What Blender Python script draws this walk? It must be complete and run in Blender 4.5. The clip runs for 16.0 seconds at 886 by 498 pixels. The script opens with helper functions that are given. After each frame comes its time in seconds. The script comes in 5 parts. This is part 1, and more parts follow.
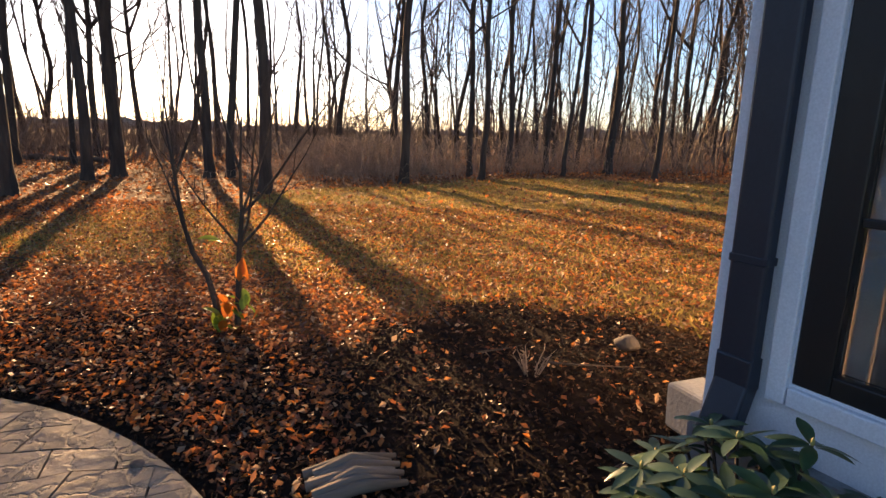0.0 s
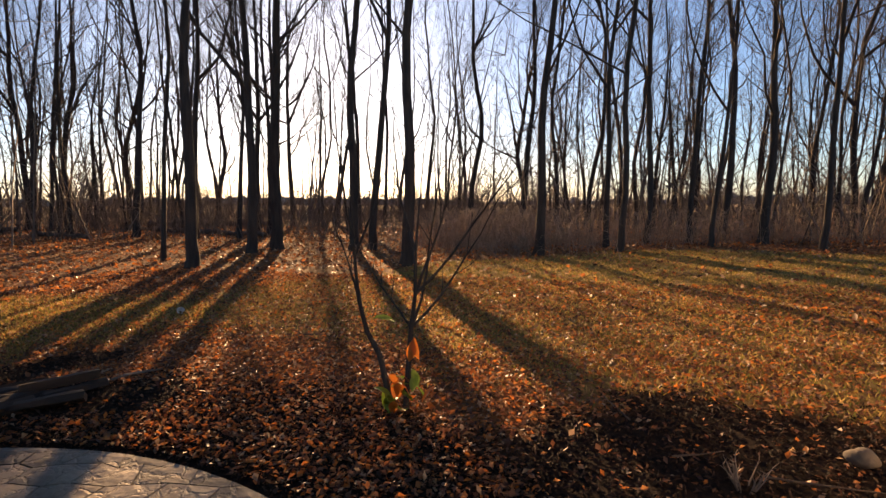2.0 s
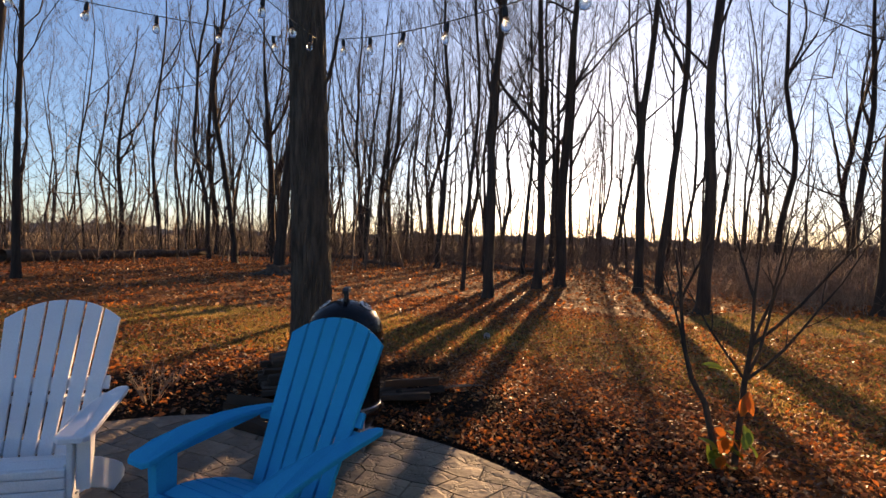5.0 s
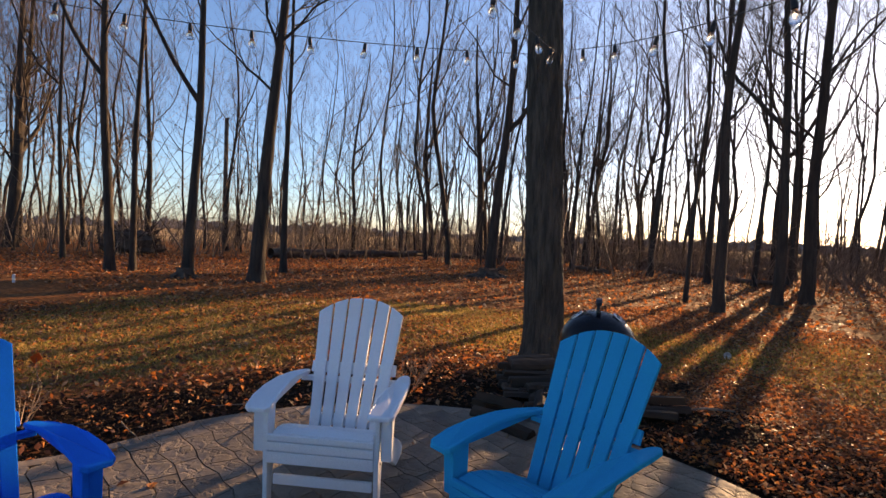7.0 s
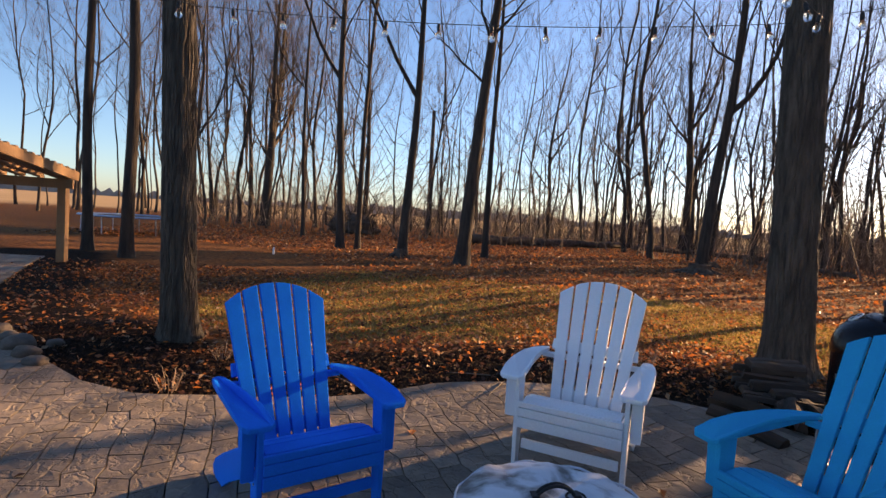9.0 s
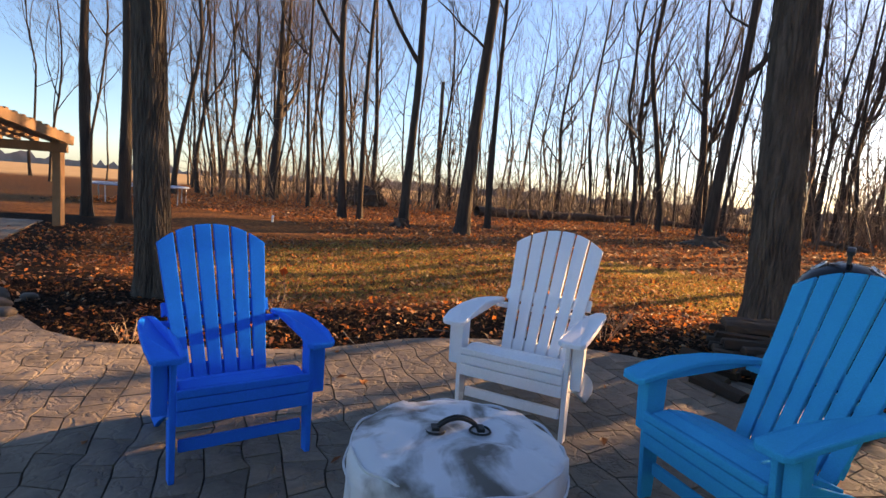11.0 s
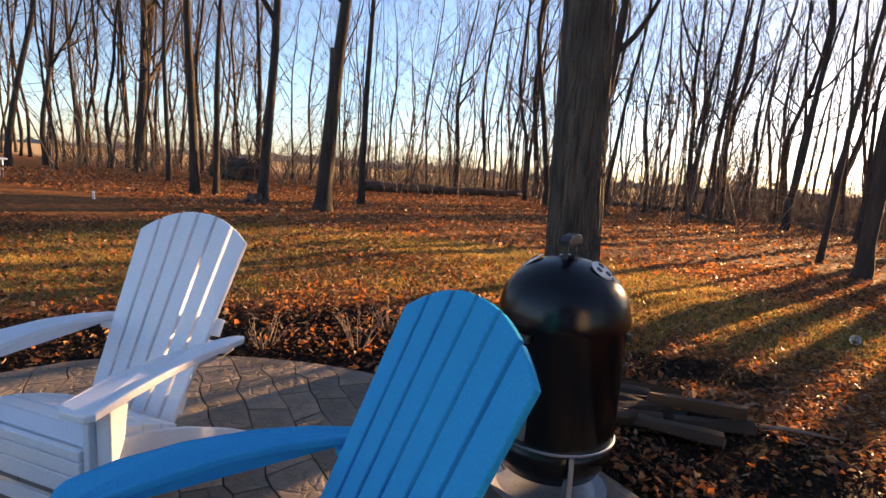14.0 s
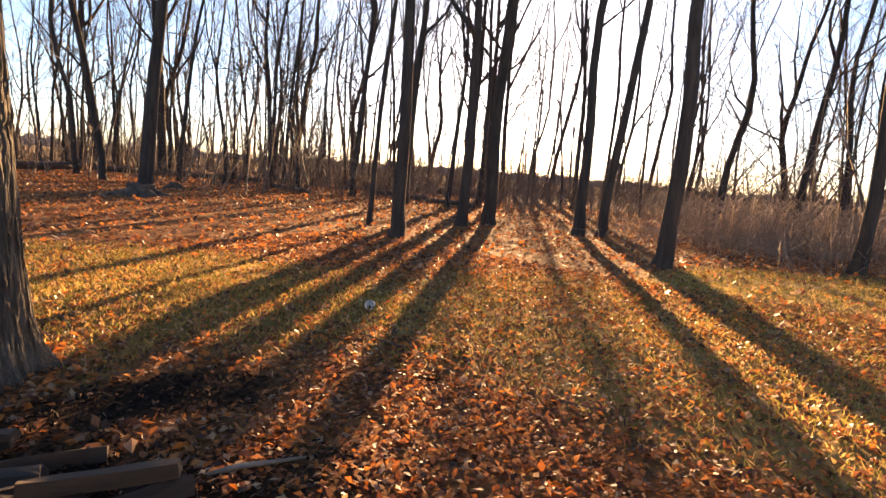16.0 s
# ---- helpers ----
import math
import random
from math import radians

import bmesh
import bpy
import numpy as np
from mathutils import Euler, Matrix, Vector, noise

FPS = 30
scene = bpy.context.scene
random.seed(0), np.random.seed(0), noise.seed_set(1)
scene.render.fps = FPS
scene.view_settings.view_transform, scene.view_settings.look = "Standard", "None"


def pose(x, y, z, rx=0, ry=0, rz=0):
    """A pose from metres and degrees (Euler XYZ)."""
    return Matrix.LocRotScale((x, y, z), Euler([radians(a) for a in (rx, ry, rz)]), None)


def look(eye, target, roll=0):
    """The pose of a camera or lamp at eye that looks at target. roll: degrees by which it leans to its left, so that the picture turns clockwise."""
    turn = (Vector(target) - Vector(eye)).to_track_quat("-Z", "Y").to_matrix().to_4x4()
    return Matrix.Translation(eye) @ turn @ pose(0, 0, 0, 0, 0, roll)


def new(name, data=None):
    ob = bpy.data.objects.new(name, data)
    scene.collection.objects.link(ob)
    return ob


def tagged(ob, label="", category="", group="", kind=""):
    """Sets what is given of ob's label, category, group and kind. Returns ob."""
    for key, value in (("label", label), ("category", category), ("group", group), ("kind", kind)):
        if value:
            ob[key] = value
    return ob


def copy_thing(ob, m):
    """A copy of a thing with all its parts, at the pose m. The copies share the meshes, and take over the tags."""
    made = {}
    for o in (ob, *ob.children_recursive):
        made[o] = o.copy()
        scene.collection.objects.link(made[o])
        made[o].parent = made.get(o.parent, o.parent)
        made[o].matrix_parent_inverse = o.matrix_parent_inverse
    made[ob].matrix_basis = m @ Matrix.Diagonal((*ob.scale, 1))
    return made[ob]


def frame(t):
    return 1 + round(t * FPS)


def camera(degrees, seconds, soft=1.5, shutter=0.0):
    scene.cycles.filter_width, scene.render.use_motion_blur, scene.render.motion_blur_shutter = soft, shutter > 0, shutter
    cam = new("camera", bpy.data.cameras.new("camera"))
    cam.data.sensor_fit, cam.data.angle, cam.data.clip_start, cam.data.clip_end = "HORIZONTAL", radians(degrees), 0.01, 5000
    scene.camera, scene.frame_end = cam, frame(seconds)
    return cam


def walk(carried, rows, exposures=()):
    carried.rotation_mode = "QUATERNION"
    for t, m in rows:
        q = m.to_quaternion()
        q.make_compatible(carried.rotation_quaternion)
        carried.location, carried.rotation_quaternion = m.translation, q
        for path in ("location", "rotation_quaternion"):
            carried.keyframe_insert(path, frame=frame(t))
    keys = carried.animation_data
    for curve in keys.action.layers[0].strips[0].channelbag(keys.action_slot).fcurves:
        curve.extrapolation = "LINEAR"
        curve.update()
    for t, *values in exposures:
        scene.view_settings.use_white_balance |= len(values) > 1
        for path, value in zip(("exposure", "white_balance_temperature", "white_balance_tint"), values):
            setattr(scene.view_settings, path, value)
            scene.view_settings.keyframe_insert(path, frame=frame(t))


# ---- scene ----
cam = camera(78.2, 16.0)
# seconds, eye x y z, turn x y z in degrees
ROWS = [
    (0.0, 0.014, -0.008, 1.418, 78.01, -1.05, 0.58),
    (0.5, -0.023, 0.096, 1.474, 79.73, -0.80, 2.32),
    (1.0, -0.136, 0.127, 1.477, 82.06, -0.32, 5.71),
    (1.5, -0.229, 0.118, 1.473, 83.78, 0.16, 9.54),
    (2.0, -0.343, 0.107, 1.475, 85.17, 0.26, 13.31),
    (2.5, -0.358, 0.027, 1.481, 86.15, -0.04, 16.97),
    (3.0, -0.369, -0.045, 1.471, 86.76, 0.02, 20.95),
    (3.5, -0.427, -0.095, 1.467, 87.27, 0.38, 25.29),
    (4.0, -0.485, -0.116, 1.460, 87.80, 0.77, 30.13),
    (6.3, -0.703, -0.490, 1.502, 88.69, -2.55, 55.00),
    (6.5, -0.721, -0.513, 1.506, 88.49, -1.85, 56.76),
    (7.0, -0.757, -0.623, 1.514, 88.75, -2.30, 62.01),
    (7.5, -0.730, -0.765, 1.529, 88.86, -2.96, 67.47),
    (8.0, -0.765, -0.903, 1.519, 88.59, -3.44, 72.85),
    (8.5, -0.762, -0.988, 1.486, 87.81, -3.86, 77.85),
    (9.0, -0.749, -1.039, 1.451, 86.55, -3.90, 81.72),
    (9.2, -0.734, -1.040, 1.437, 86.14, -3.78, 82.75),
    (11.3, -0.819, -0.462, 1.261, 83.72, -4.14, 83.03),
    (11.5, -0.882, -0.392, 1.296, 83.82, -4.01, 82.54),
    (12.0, -1.023, -0.150, 1.304, 83.20, -4.15, 79.85),
    (12.5, -1.099, 0.228, 1.315, 82.29, -4.56, 76.51),
    (13.0, -1.170, 0.557, 1.275, 82.05, -4.53, 75.82),
    (13.5, -1.481, 0.852, 1.285, 82.09, -3.96, 74.93),
    (14.0, -1.721, 1.140, 1.323, 81.97, -4.34, 74.45),
    (14.5, -1.945, 1.495, 1.335, 81.79, -4.31, 71.51),
    (15.0, -2.059, 1.901, 1.335, 81.67, -3.70, 63.93),
    (15.5, -2.185, 2.211, 1.340, 81.78, -3.85, 50.41),
    (16.0, -2.134, 2.516, 1.320, 82.15, -4.22, 34.17),
]
walk(cam, [(t, pose(x, y, z, rx, ry, rz)) for t, x, y, z, rx, ry, rz in ROWS], [(t, e, 7000 if 6 < t < 10 else 7300 if t < 6 else 7600, 20) for t, e in ((0.0, 2.4), (1.0, 2.1), (2.0, 1.7), (3.5, 1.62), (6.5, 1.85), (9.0, 2.1), (11.3, 2.5), (12.5, 2.55), (14.0, 2.5), (15.0, 2.6), (15.5, 2.6), (16.0, 2.8))])

# ---- light ----
SUN_AZ, SUN_EL = 25.9, 12.2      # degrees left of +y, degrees above the horizon
sun_way = Vector((-math.sin(radians(SUN_AZ)) * math.cos(radians(SUN_EL)), math.cos(radians(SUN_AZ)) * math.cos(radians(SUN_EL)), math.sin(radians(SUN_EL))))
world = bpy.data.worlds.new("sky")
scene.world = world
world.use_nodes = True
wn = world.node_tree.nodes
sky = wn.new("ShaderNodeTexSky")
sky.sky_type = "NISHITA"
sky.sun_disc = False
sky.sun_elevation, sky.sun_rotation = radians(SUN_EL), radians(360 - SUN_AZ)
sky.air_density, sky.dust_density, sky.ozone_density = 0.85, 0.42, 3.5
wn["Background"].inputs["Strength"].default_value = 0.060
world.node_tree.links.new(sky.outputs["Color"], wn["Background"].inputs["Color"])
sun_data = bpy.data.lights.new("sun", "SUN")
sun_data.energy, sun_data.angle, sun_data.color = 5.0, radians(0.5), (1.0, 0.66, 0.33)
sun = new("sun", sun_data)
sun.matrix_world = look((0, 0, 0), -sun_way)

# ---- materials ----
def material(name, colour, rough=0.7, second=None, scale=6.0, bump=0.3, fine=60.0, metal=0.0, depth=0.01, stretch=(1, 1, 1), island=0.0, leafy=0.0, randomise=0.0, coat=0.0):
    """A procedural surface: two colours mixed by coarse noise, fine grain, bump; island: spread of brightness from piece to piece."""
    m = bpy.data.materials.new(name)
    m.use_nodes = True
    nt, n, link = m.node_tree, m.node_tree.nodes, m.node_tree.links.new
    b = n["Principled BSDF"]
    b.inputs["Roughness"].default_value, b.inputs["Metallic"].default_value = rough, metal
    b.inputs["Coat Weight"].default_value = coat
    tc, mp = n.new("ShaderNodeTexCoord"), n.new("ShaderNodeMapping")
    mp.inputs["Scale"].default_value = stretch
    link(tc.outputs["Object"], mp.inputs["Vector"])
    coarse, grain = n.new("ShaderNodeTexNoise"), n.new("ShaderNodeTexNoise")
    coarse.inputs["Scale"].default_value, coarse.inputs["Detail"].default_value = scale, 4
    grain.inputs["Scale"].default_value, grain.inputs["Detail"].default_value = fine, 3
    link(mp.outputs["Vector"], coarse.inputs["Vector"])
    link(mp.outputs["Vector"], grain.inputs["Vector"])
    ramp = n.new("ShaderNodeValToRGB")
    ramp.color_ramp.elements[0].position, ramp.color_ramp.elements[1].position = 0.35, 0.65
    ramp.color_ramp.elements[0].color = (*colour, 1)
    ramp.color_ramp.elements[1].color = (*(second or [c * 0.8 for c in colour]), 1)
    link(coarse.outputs["Fac"], ramp.inputs["Fac"])
    hsv = n.new("ShaderNodeHueSaturation")
    link(ramp.outputs["Color"], hsv.inputs["Color"])
    value = n.new("ShaderNodeMapRange")
    value.inputs["To Min"].default_value, value.inputs["To Max"].default_value = 0.8, 1.2
    link(grain.outputs["Fac"], value.inputs["Value"])
    out = value.outputs["Result"]
    if island or randomise:
        src = n.new("ShaderNodeNewGeometry").outputs["Random Per Island"] if island else n.new("ShaderNodeObjectInfo").outputs["Random"]
        spread = n.new("ShaderNodeMapRange")
        k = island or randomise
        spread.inputs["To Min"].default_value, spread.inputs["To Max"].default_value = 1 - k, 1 + k
        link(src, spread.inputs["Value"])
        mul = n.new("ShaderNodeMath")
        mul.operation = "MULTIPLY"
        link(out, mul.inputs[0])
        link(spread.outputs["Result"], mul.inputs[1])
        out = mul.outputs["Value"]
    link(out, hsv.inputs["Value"])
    link(hsv.outputs["Color"], b.inputs["Base Color"])
    if bump:
        add = n.new("ShaderNodeMath")
        add.operation = "ADD"
        link(coarse.outputs["Fac"], add.inputs[0])
        link(grain.outputs["Fac"], add.inputs[1])
        bm_ = n.new("ShaderNodeBump")
        bm_.inputs["Strength"].default_value, bm_.inputs["Distance"].default_value = bump, depth
        link(add.outputs["Value"], bm_.inputs["Height"])
        link(bm_.outputs["Normal"], b.inputs["Normal"])
    if leafy:
        tr, mix = n.new("ShaderNodeBsdfTranslucent"), n.new("ShaderNodeMixShader")
        link(hsv.outputs["Color"], tr.inputs["Color"])
        mix.inputs["Fac"].default_value = leafy
        link(b.outputs["BSDF"], mix.inputs[1])
        link(tr.outputs["BSDF"], mix.inputs[2])
        link(mix.outputs["Shader"], n["Material Output"].inputs["Surface"])
    return m


def palette(name, colours, rough=0.7, leafy=0.0, spec=0.4, per_object=False):
    """A material whose pieces each take one of several colours."""
    m = bpy.data.materials.new(name)
    m.use_nodes = True
    n, link = m.node_tree.nodes, m.node_tree.links.new
    b = n["Principled BSDF"]
    b.inputs["Roughness"].default_value, b.inputs["Specular IOR Level"].default_value = rough, spec
    ramp = n.new("ShaderNodeValToRGB")
    ramp.color_ramp.interpolation = "CONSTANT"
    while len(ramp.color_ramp.elements) < len(colours):
        ramp.color_ramp.elements.new(0.5)
    for i, c in enumerate(colours):
        ramp.color_ramp.elements[i].position = i / len(colours)
        ramp.color_ramp.elements[i].color = (*c, 1)
    src = n.new("ShaderNodeObjectInfo").outputs["Random"] if per_object else n.new("ShaderNodeNewGeometry").outputs["Random Per Island"]
    link(src, ramp.inputs["Fac"])
    noise_tex, hsv, mr = n.new("ShaderNodeTexNoise"), n.new("ShaderNodeHueSaturation"), n.new("ShaderNodeMapRange")
    noise_tex.inputs["Scale"].default_value = 40
    tc = n.new("ShaderNodeTexCoord")
    link(tc.outputs["Object"], noise_tex.inputs["Vector"])
    mr.inputs["To Min"].default_value, mr.inputs["To Max"].default_value = 0.65, 1.35
    link(noise_tex.outputs["Fac"], mr.inputs["Value"])
    link(mr.outputs["Result"], hsv.inputs["Value"])
    link(ramp.outputs["Color"], hsv.inputs["Color"])
    link(hsv.outputs["Color"], b.inputs["Base Color"])
    if leafy:
        tr, mix = n.new("ShaderNodeBsdfTranslucent"), n.new("ShaderNodeMixShader")
        link(hsv.outputs["Color"], tr.inputs["Color"])
        mix.inputs["Fac"].default_value = leafy
        link(b.outputs["BSDF"], mix.inputs[1])
        link(tr.outputs["BSDF"], mix.inputs[2])
        link(mix.outputs["Shader"], n["Material Output"].inputs["Surface"])
    return m


def ground_material():
    """Soil, leaf litter, dormant lawn, mulch and stubble field, told apart by masks kept on the sheet's vertices."""
    m = bpy.data.materials.new("ground")
    m.use_nodes = True
    n, link = m.node_tree.nodes, m.node_tree.links.new
    b = n["Principled BSDF"]
    b.inputs["Roughness"].default_value, b.inputs["Specular IOR Level"].default_value = 0.95, 0.05
    tc = n.new("ShaderNodeTexCoord")

    def two(c1, c2, scale, detail=5, lo=0.35, hi=0.65):
        t, r = n.new("ShaderNodeTexNoise"), n.new("ShaderNodeValToRGB")
        t.inputs["Scale"].default_value, t.inputs["Detail"].default_value, t.inputs["Roughness"].default_value = scale, detail, 0.7
        link(tc.outputs["Object"], t.inputs["Vector"])
        r.color_ramp.elements[0].position, r.color_ramp.elements[1].position = lo, hi
        r.color_ramp.elements[0].color, r.color_ramp.elements[1].color = (*c1, 1), (*c2, 1)
        link(t.outputs["Fac"], r.inputs["Fac"])
        return r.outputs["Color"], t.outputs["Fac"]

    litter, h1 = two((0.05, 0.023, 0.011), (0.32, 0.135, 0.048), 9, 8)
    lawn, h2 = two((0.14, 0.10, 0.034), (0.38, 0.255, 0.09), 5, 8)
    mulch, h3 = two((0.008, 0.006, 0.005), (0.03, 0.018, 0.012), 14, 8)
    field, h4 = two((0.30, 0.215, 0.12), (0.39, 0.28, 0.16), 0.15, 6)
    att = n.new("ShaderNodeAttribute")
    att.attribute_name = "zone"
    sep = n.new("ShaderNodeSeparateColor")
    link(att.outputs["Color"], sep.inputs["Color"])
    col = litter
    for key, c in (("Red", lawn), ("Green", mulch), ("Blue", field)):
        mix = n.new("ShaderNodeMix")
        mix.data_type = "RGBA"
        link(sep.outputs[key], mix.inputs["Factor"])
        link(col, mix.inputs["A"])
        link(c, mix.inputs["B"])
        col = mix.outputs["Result"]
    link(col, b.inputs["Base Color"])
    bp = n.new("ShaderNodeBump")
    bp.inputs["Strength"].default_value, bp.inputs["Distance"].default_value = 0.8, 0.03
    link(h1, bp.inputs["Height"])
    link(bp.outputs["Normal"], b.inputs["Normal"])
    return m


def stone_material(name, c1, c2, pieces):
    m = material(name, c1, 0.75, c2, 3.0, 0.0, 40.0, randomise=0.0 if pieces else 0.22, island=0.22 if pieces else 0.0)
    n, link = m.node_tree.nodes, m.node_tree.links.new
    vor, no, add, bp = n.new("ShaderNodeTexVoronoi"), n.new("ShaderNodeTexNoise"), n.new("ShaderNodeMath"), n.new("ShaderNodeBump")
    geo = n.new("ShaderNodeNewGeometry")
    vor.inputs["Scale"].default_value, no.inputs["Scale"].default_value, no.inputs["Detail"].default_value = 6.0, 11.0, 7
    link(geo.outputs["Position"], no.inputs["Vector"])
    vor.feature = "DISTANCE_TO_EDGE"
    crease = n.new("ShaderNodeMapRange")
    crease.inputs["From Max"].default_value = 0.10
    link(vor.outputs["Distance"], crease.inputs["Value"])
    warp = n.new("ShaderNodeVectorMath")
    warp.operation = "MULTIPLY_ADD"
    link(no.outputs["Color"], warp.inputs[0])
    warp.inputs[1].default_value = (0.22, 0.22, 0.0)
    link(geo.outputs["Position"], warp.inputs[2])
    link(warp.outputs["Vector"], vor.inputs["Vector"])
    add.operation = "MULTIPLY_ADD"
    link(crease.outputs["Result"], add.inputs[0])
    add.inputs[1].default_value = 0.45
    link(no.outputs["Fac"], add.inputs[2])
    bp.inputs["Strength"].default_value, bp.inputs["Distance"].default_value = 0.85, 0.018
    link(add.outputs["Value"], bp.inputs["Height"])
    link(bp.outputs["Normal"], n["Principled BSDF"].inputs["Normal"])
    return m


M_GROUND = ground_material()
M_STONE = stone_material("patio_stone", (0.26, 0.20, 0.145), (0.14, 0.11, 0.082), False)
M_STONE_REST = stone_material("patio_stone_far", (0.26, 0.20, 0.145), (0.14, 0.11, 0.082), True)
M_BARK = material("bark", (0.062, 0.045, 0.033), 0.95, (0.028, 0.021, 0.016), 9, 1.0, 45, stretch=(1, 1, 0.16), depth=0.03)
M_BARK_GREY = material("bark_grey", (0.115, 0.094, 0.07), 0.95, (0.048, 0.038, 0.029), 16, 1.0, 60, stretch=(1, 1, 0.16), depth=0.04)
M_TWIG = material("twig", (0.058, 0.040, 0.028), 0.9, (0.032, 0.023, 0.017), 5, 0.0)
M_SAPLING = material("sapling_bark", (0.17, 0.125, 0.092), 0.9, (0.10, 0.075, 0.058), 3, 0.0, island=0.4)
M_BRUSH = material("brush", (0.30, 0.21, 0.145), 0.9, (0.18, 0.125, 0.09), 3, 0.0, island=0.4)
M_LEAF = palette("leaf_litter", [(0.451, 0.144, 0.036), (0.234, 0.077, 0.029), (0.469, 0.198, 0.063), (0.135, 0.054, 0.028), (0.361, 0.153, 0.067), (0.559, 0.172, 0.032), (0.433, 0.279, 0.163), (0.180, 0.090, 0.050), (0.10, 0.045, 0.024), (0.07, 0.034, 0.02), (0.30, 0.13, 0.055)], 0.50, 0.45, 0.35)
M_MULCH = palette("mulch_chips", [(0.022, 0.012, 0.008), (0.039, 0.022, 0.014), (0.011, 0.007, 0.005), (0.081, 0.042, 0.024), (0.026, 0.015, 0.009)], 0.8, 0.0, 0.1)
M_GRASS = palette("dormant_grass", [(0.306, 0.211, 0.058), (0.211, 0.174, 0.048), (0.422, 0.280, 0.095), (0.148, 0.137, 0.037), (0.486, 0.306, 0.116)], 0.6, 0.5, 0.1)
M_BLUE = material("royal_blue_plastic", (0.0, 0.20, 0.84), 0.55, (0.0, 0.18, 0.78), 3, 0.08, 200)
M_CYAN = material("turquoise_blue_plastic", (0.0, 0.38, 0.67), 0.6, (0.0, 0.355, 0.63), 3, 0.08, 200)
M_WHITE = material("white_plastic", (0.86, 0.87, 0.89), 0.4, (0.80, 0.82, 0.85), 3, 0.08, 200)
M_GREEN = material("lime_green_plastic", (0.20, 0.42, 0.06), 0.42, (0.18, 0.38, 0.05), 3, 0.08, 200)
for plastic in (M_BLUE, M_CYAN, M_GREEN):
    plastic.node_tree.nodes["Principled BSDF"].inputs["Specular IOR Level"].default_value = 0.02
M_ENAMEL = material("black_enamel", (0.004, 0.004, 0.006), 0.24, (0.006, 0.006, 0.008), 3, 0.02, 90)
M_ENAMEL.node_tree.nodes["Principled BSDF"].inputs["Specular IOR Level"].default_value = 0.35
M_DARK = material("dark_plastic", (0.02, 0.02, 0.022), 0.5, (0.03, 0.03, 0.032), 4, 0.1)
M_ALU = material("dull_aluminium", (0.42, 0.43, 0.45), 0.45, (0.34, 0.35, 0.37), 9, 0.1, 80, metal=0.7)
M_DOOR = material("brushed_door_sheet", (0.50, 0.51, 0.53), 0.5, (0.42, 0.43, 0.45), 9, 0.08, 80, metal=0.25)
M_DAMPER = material("bright_damper_plate", (0.70, 0.71, 0.72), 0.5, (0.58, 0.59, 0.60), 20, 0.05, 80, metal=0.2)
M_STEEL = material("bright_steel", (0.6, 0.6, 0.6), 0.3, (0.5, 0.5, 0.5), 9, 0.05, 80, metal=0.9)
M_COVER = material("weathered_vinyl", (0.66, 0.68, 0.72), 0.55, (0.56, 0.58, 0.62), 3, 0.25, 30, depth=0.01)
M_TIMBER = material("pergola_timber", (0.30, 0.165, 0.075), 0.7, (0.21, 0.115, 0.05), 2, 0.3, 30, stretch=(1, 1, 0.3))
M_CUT = material("split_wood", (0.068, 0.044, 0.029), 0.95, (0.028, 0.02, 0.014), 5, 0.6, 50, stretch=(0.3, 1, 1), randomise=0.45)
M_DEADWOOD = material("dead_wood", (0.12, 0.085, 0.06), 0.95, (0.06, 0.042, 0.032), 4, 0.8, 30, stretch=(0.3, 1, 1))
M_DRIFT = material("driftwood", (0.20, 0.165, 0.13), 0.95, (0.11, 0.09, 0.07), 6, 0.6, 50, stretch=(0.2, 1, 1))
M_SIDING = material("white_trim_paint", (0.76, 0.78, 0.82), 0.5, (0.70, 0.72, 0.76), 2, 0.08, 120)
M_PIPE = material("dark_downspout_paint", (0.018, 0.022, 0.034), 0.4, (0.024, 0.028, 0.04), 3, 0.05)
M_FRAME = material("black_window_frame", (0.010, 0.009, 0.010), 0.35, (0.013, 0.012, 0.012), 3, 0.05)
M_CONCRETE = material("concrete", (0.25, 0.25, 0.25), 0.9, (0.18, 0.18, 0.18), 4, 0.4, 60)
M_ROOF = material("roof_shingle", (0.06, 0.06, 0.065), 0.9, (0.04, 0.04, 0.045), 8, 0.4)
M_CURTAIN = material("curtain_cloth", (0.66, 0.58, 0.50), 0.9, (0.56, 0.49, 0.42), 2, 0.2, 150)
M_ROOM = material("room_paint", (0.25, 0.22, 0.2), 0.9)
M_RHODO = palette("rhododendron_leaf", [(0.035, 0.075, 0.03), (0.05, 0.095, 0.04), (0.025, 0.055, 0.028), (0.06, 0.10, 0.05)], 0.35, 0.15, 0.5, True)
M_BUD = material("bud", (0.40, 0.34, 0.10), 0.6)
M_YELLOWGREEN = material("yellow_green_leaf", (0.24, 0.32, 0.04), 0.5, (0.15, 0.24, 0.03), 5, 0.1, leafy=0.5)
M_ORANGE = material("orange_leaf", (0.62, 0.18, 0.03), 0.5, (0.50, 0.13, 0.03), 5, 0.1, leafy=0.5)
M_CUP = material("white_cup_plastic", (0.8, 0.8, 0.8), 0.4)
M_CORD = material("black_cord", (0.012, 0.012, 0.012), 0.6)
# treeline bark paled in its base colour to suggest haze
M_HAZY_WOOD = material("hazy_far_wood", (0.30, 0.26, 0.24), 0.95, (0.22, 0.19, 0.175), 0.2, 0.0, 2)
M_ROCK = material("field_stone", (0.15, 0.115, 0.09), 0.95, (0.08, 0.065, 0.05), 6, 0.6, 40)
M_TRAMP = material("trampoline_pad", (0.28, 0.36, 0.48), 0.5, (0.24, 0.31, 0.42), 3, 0.1)
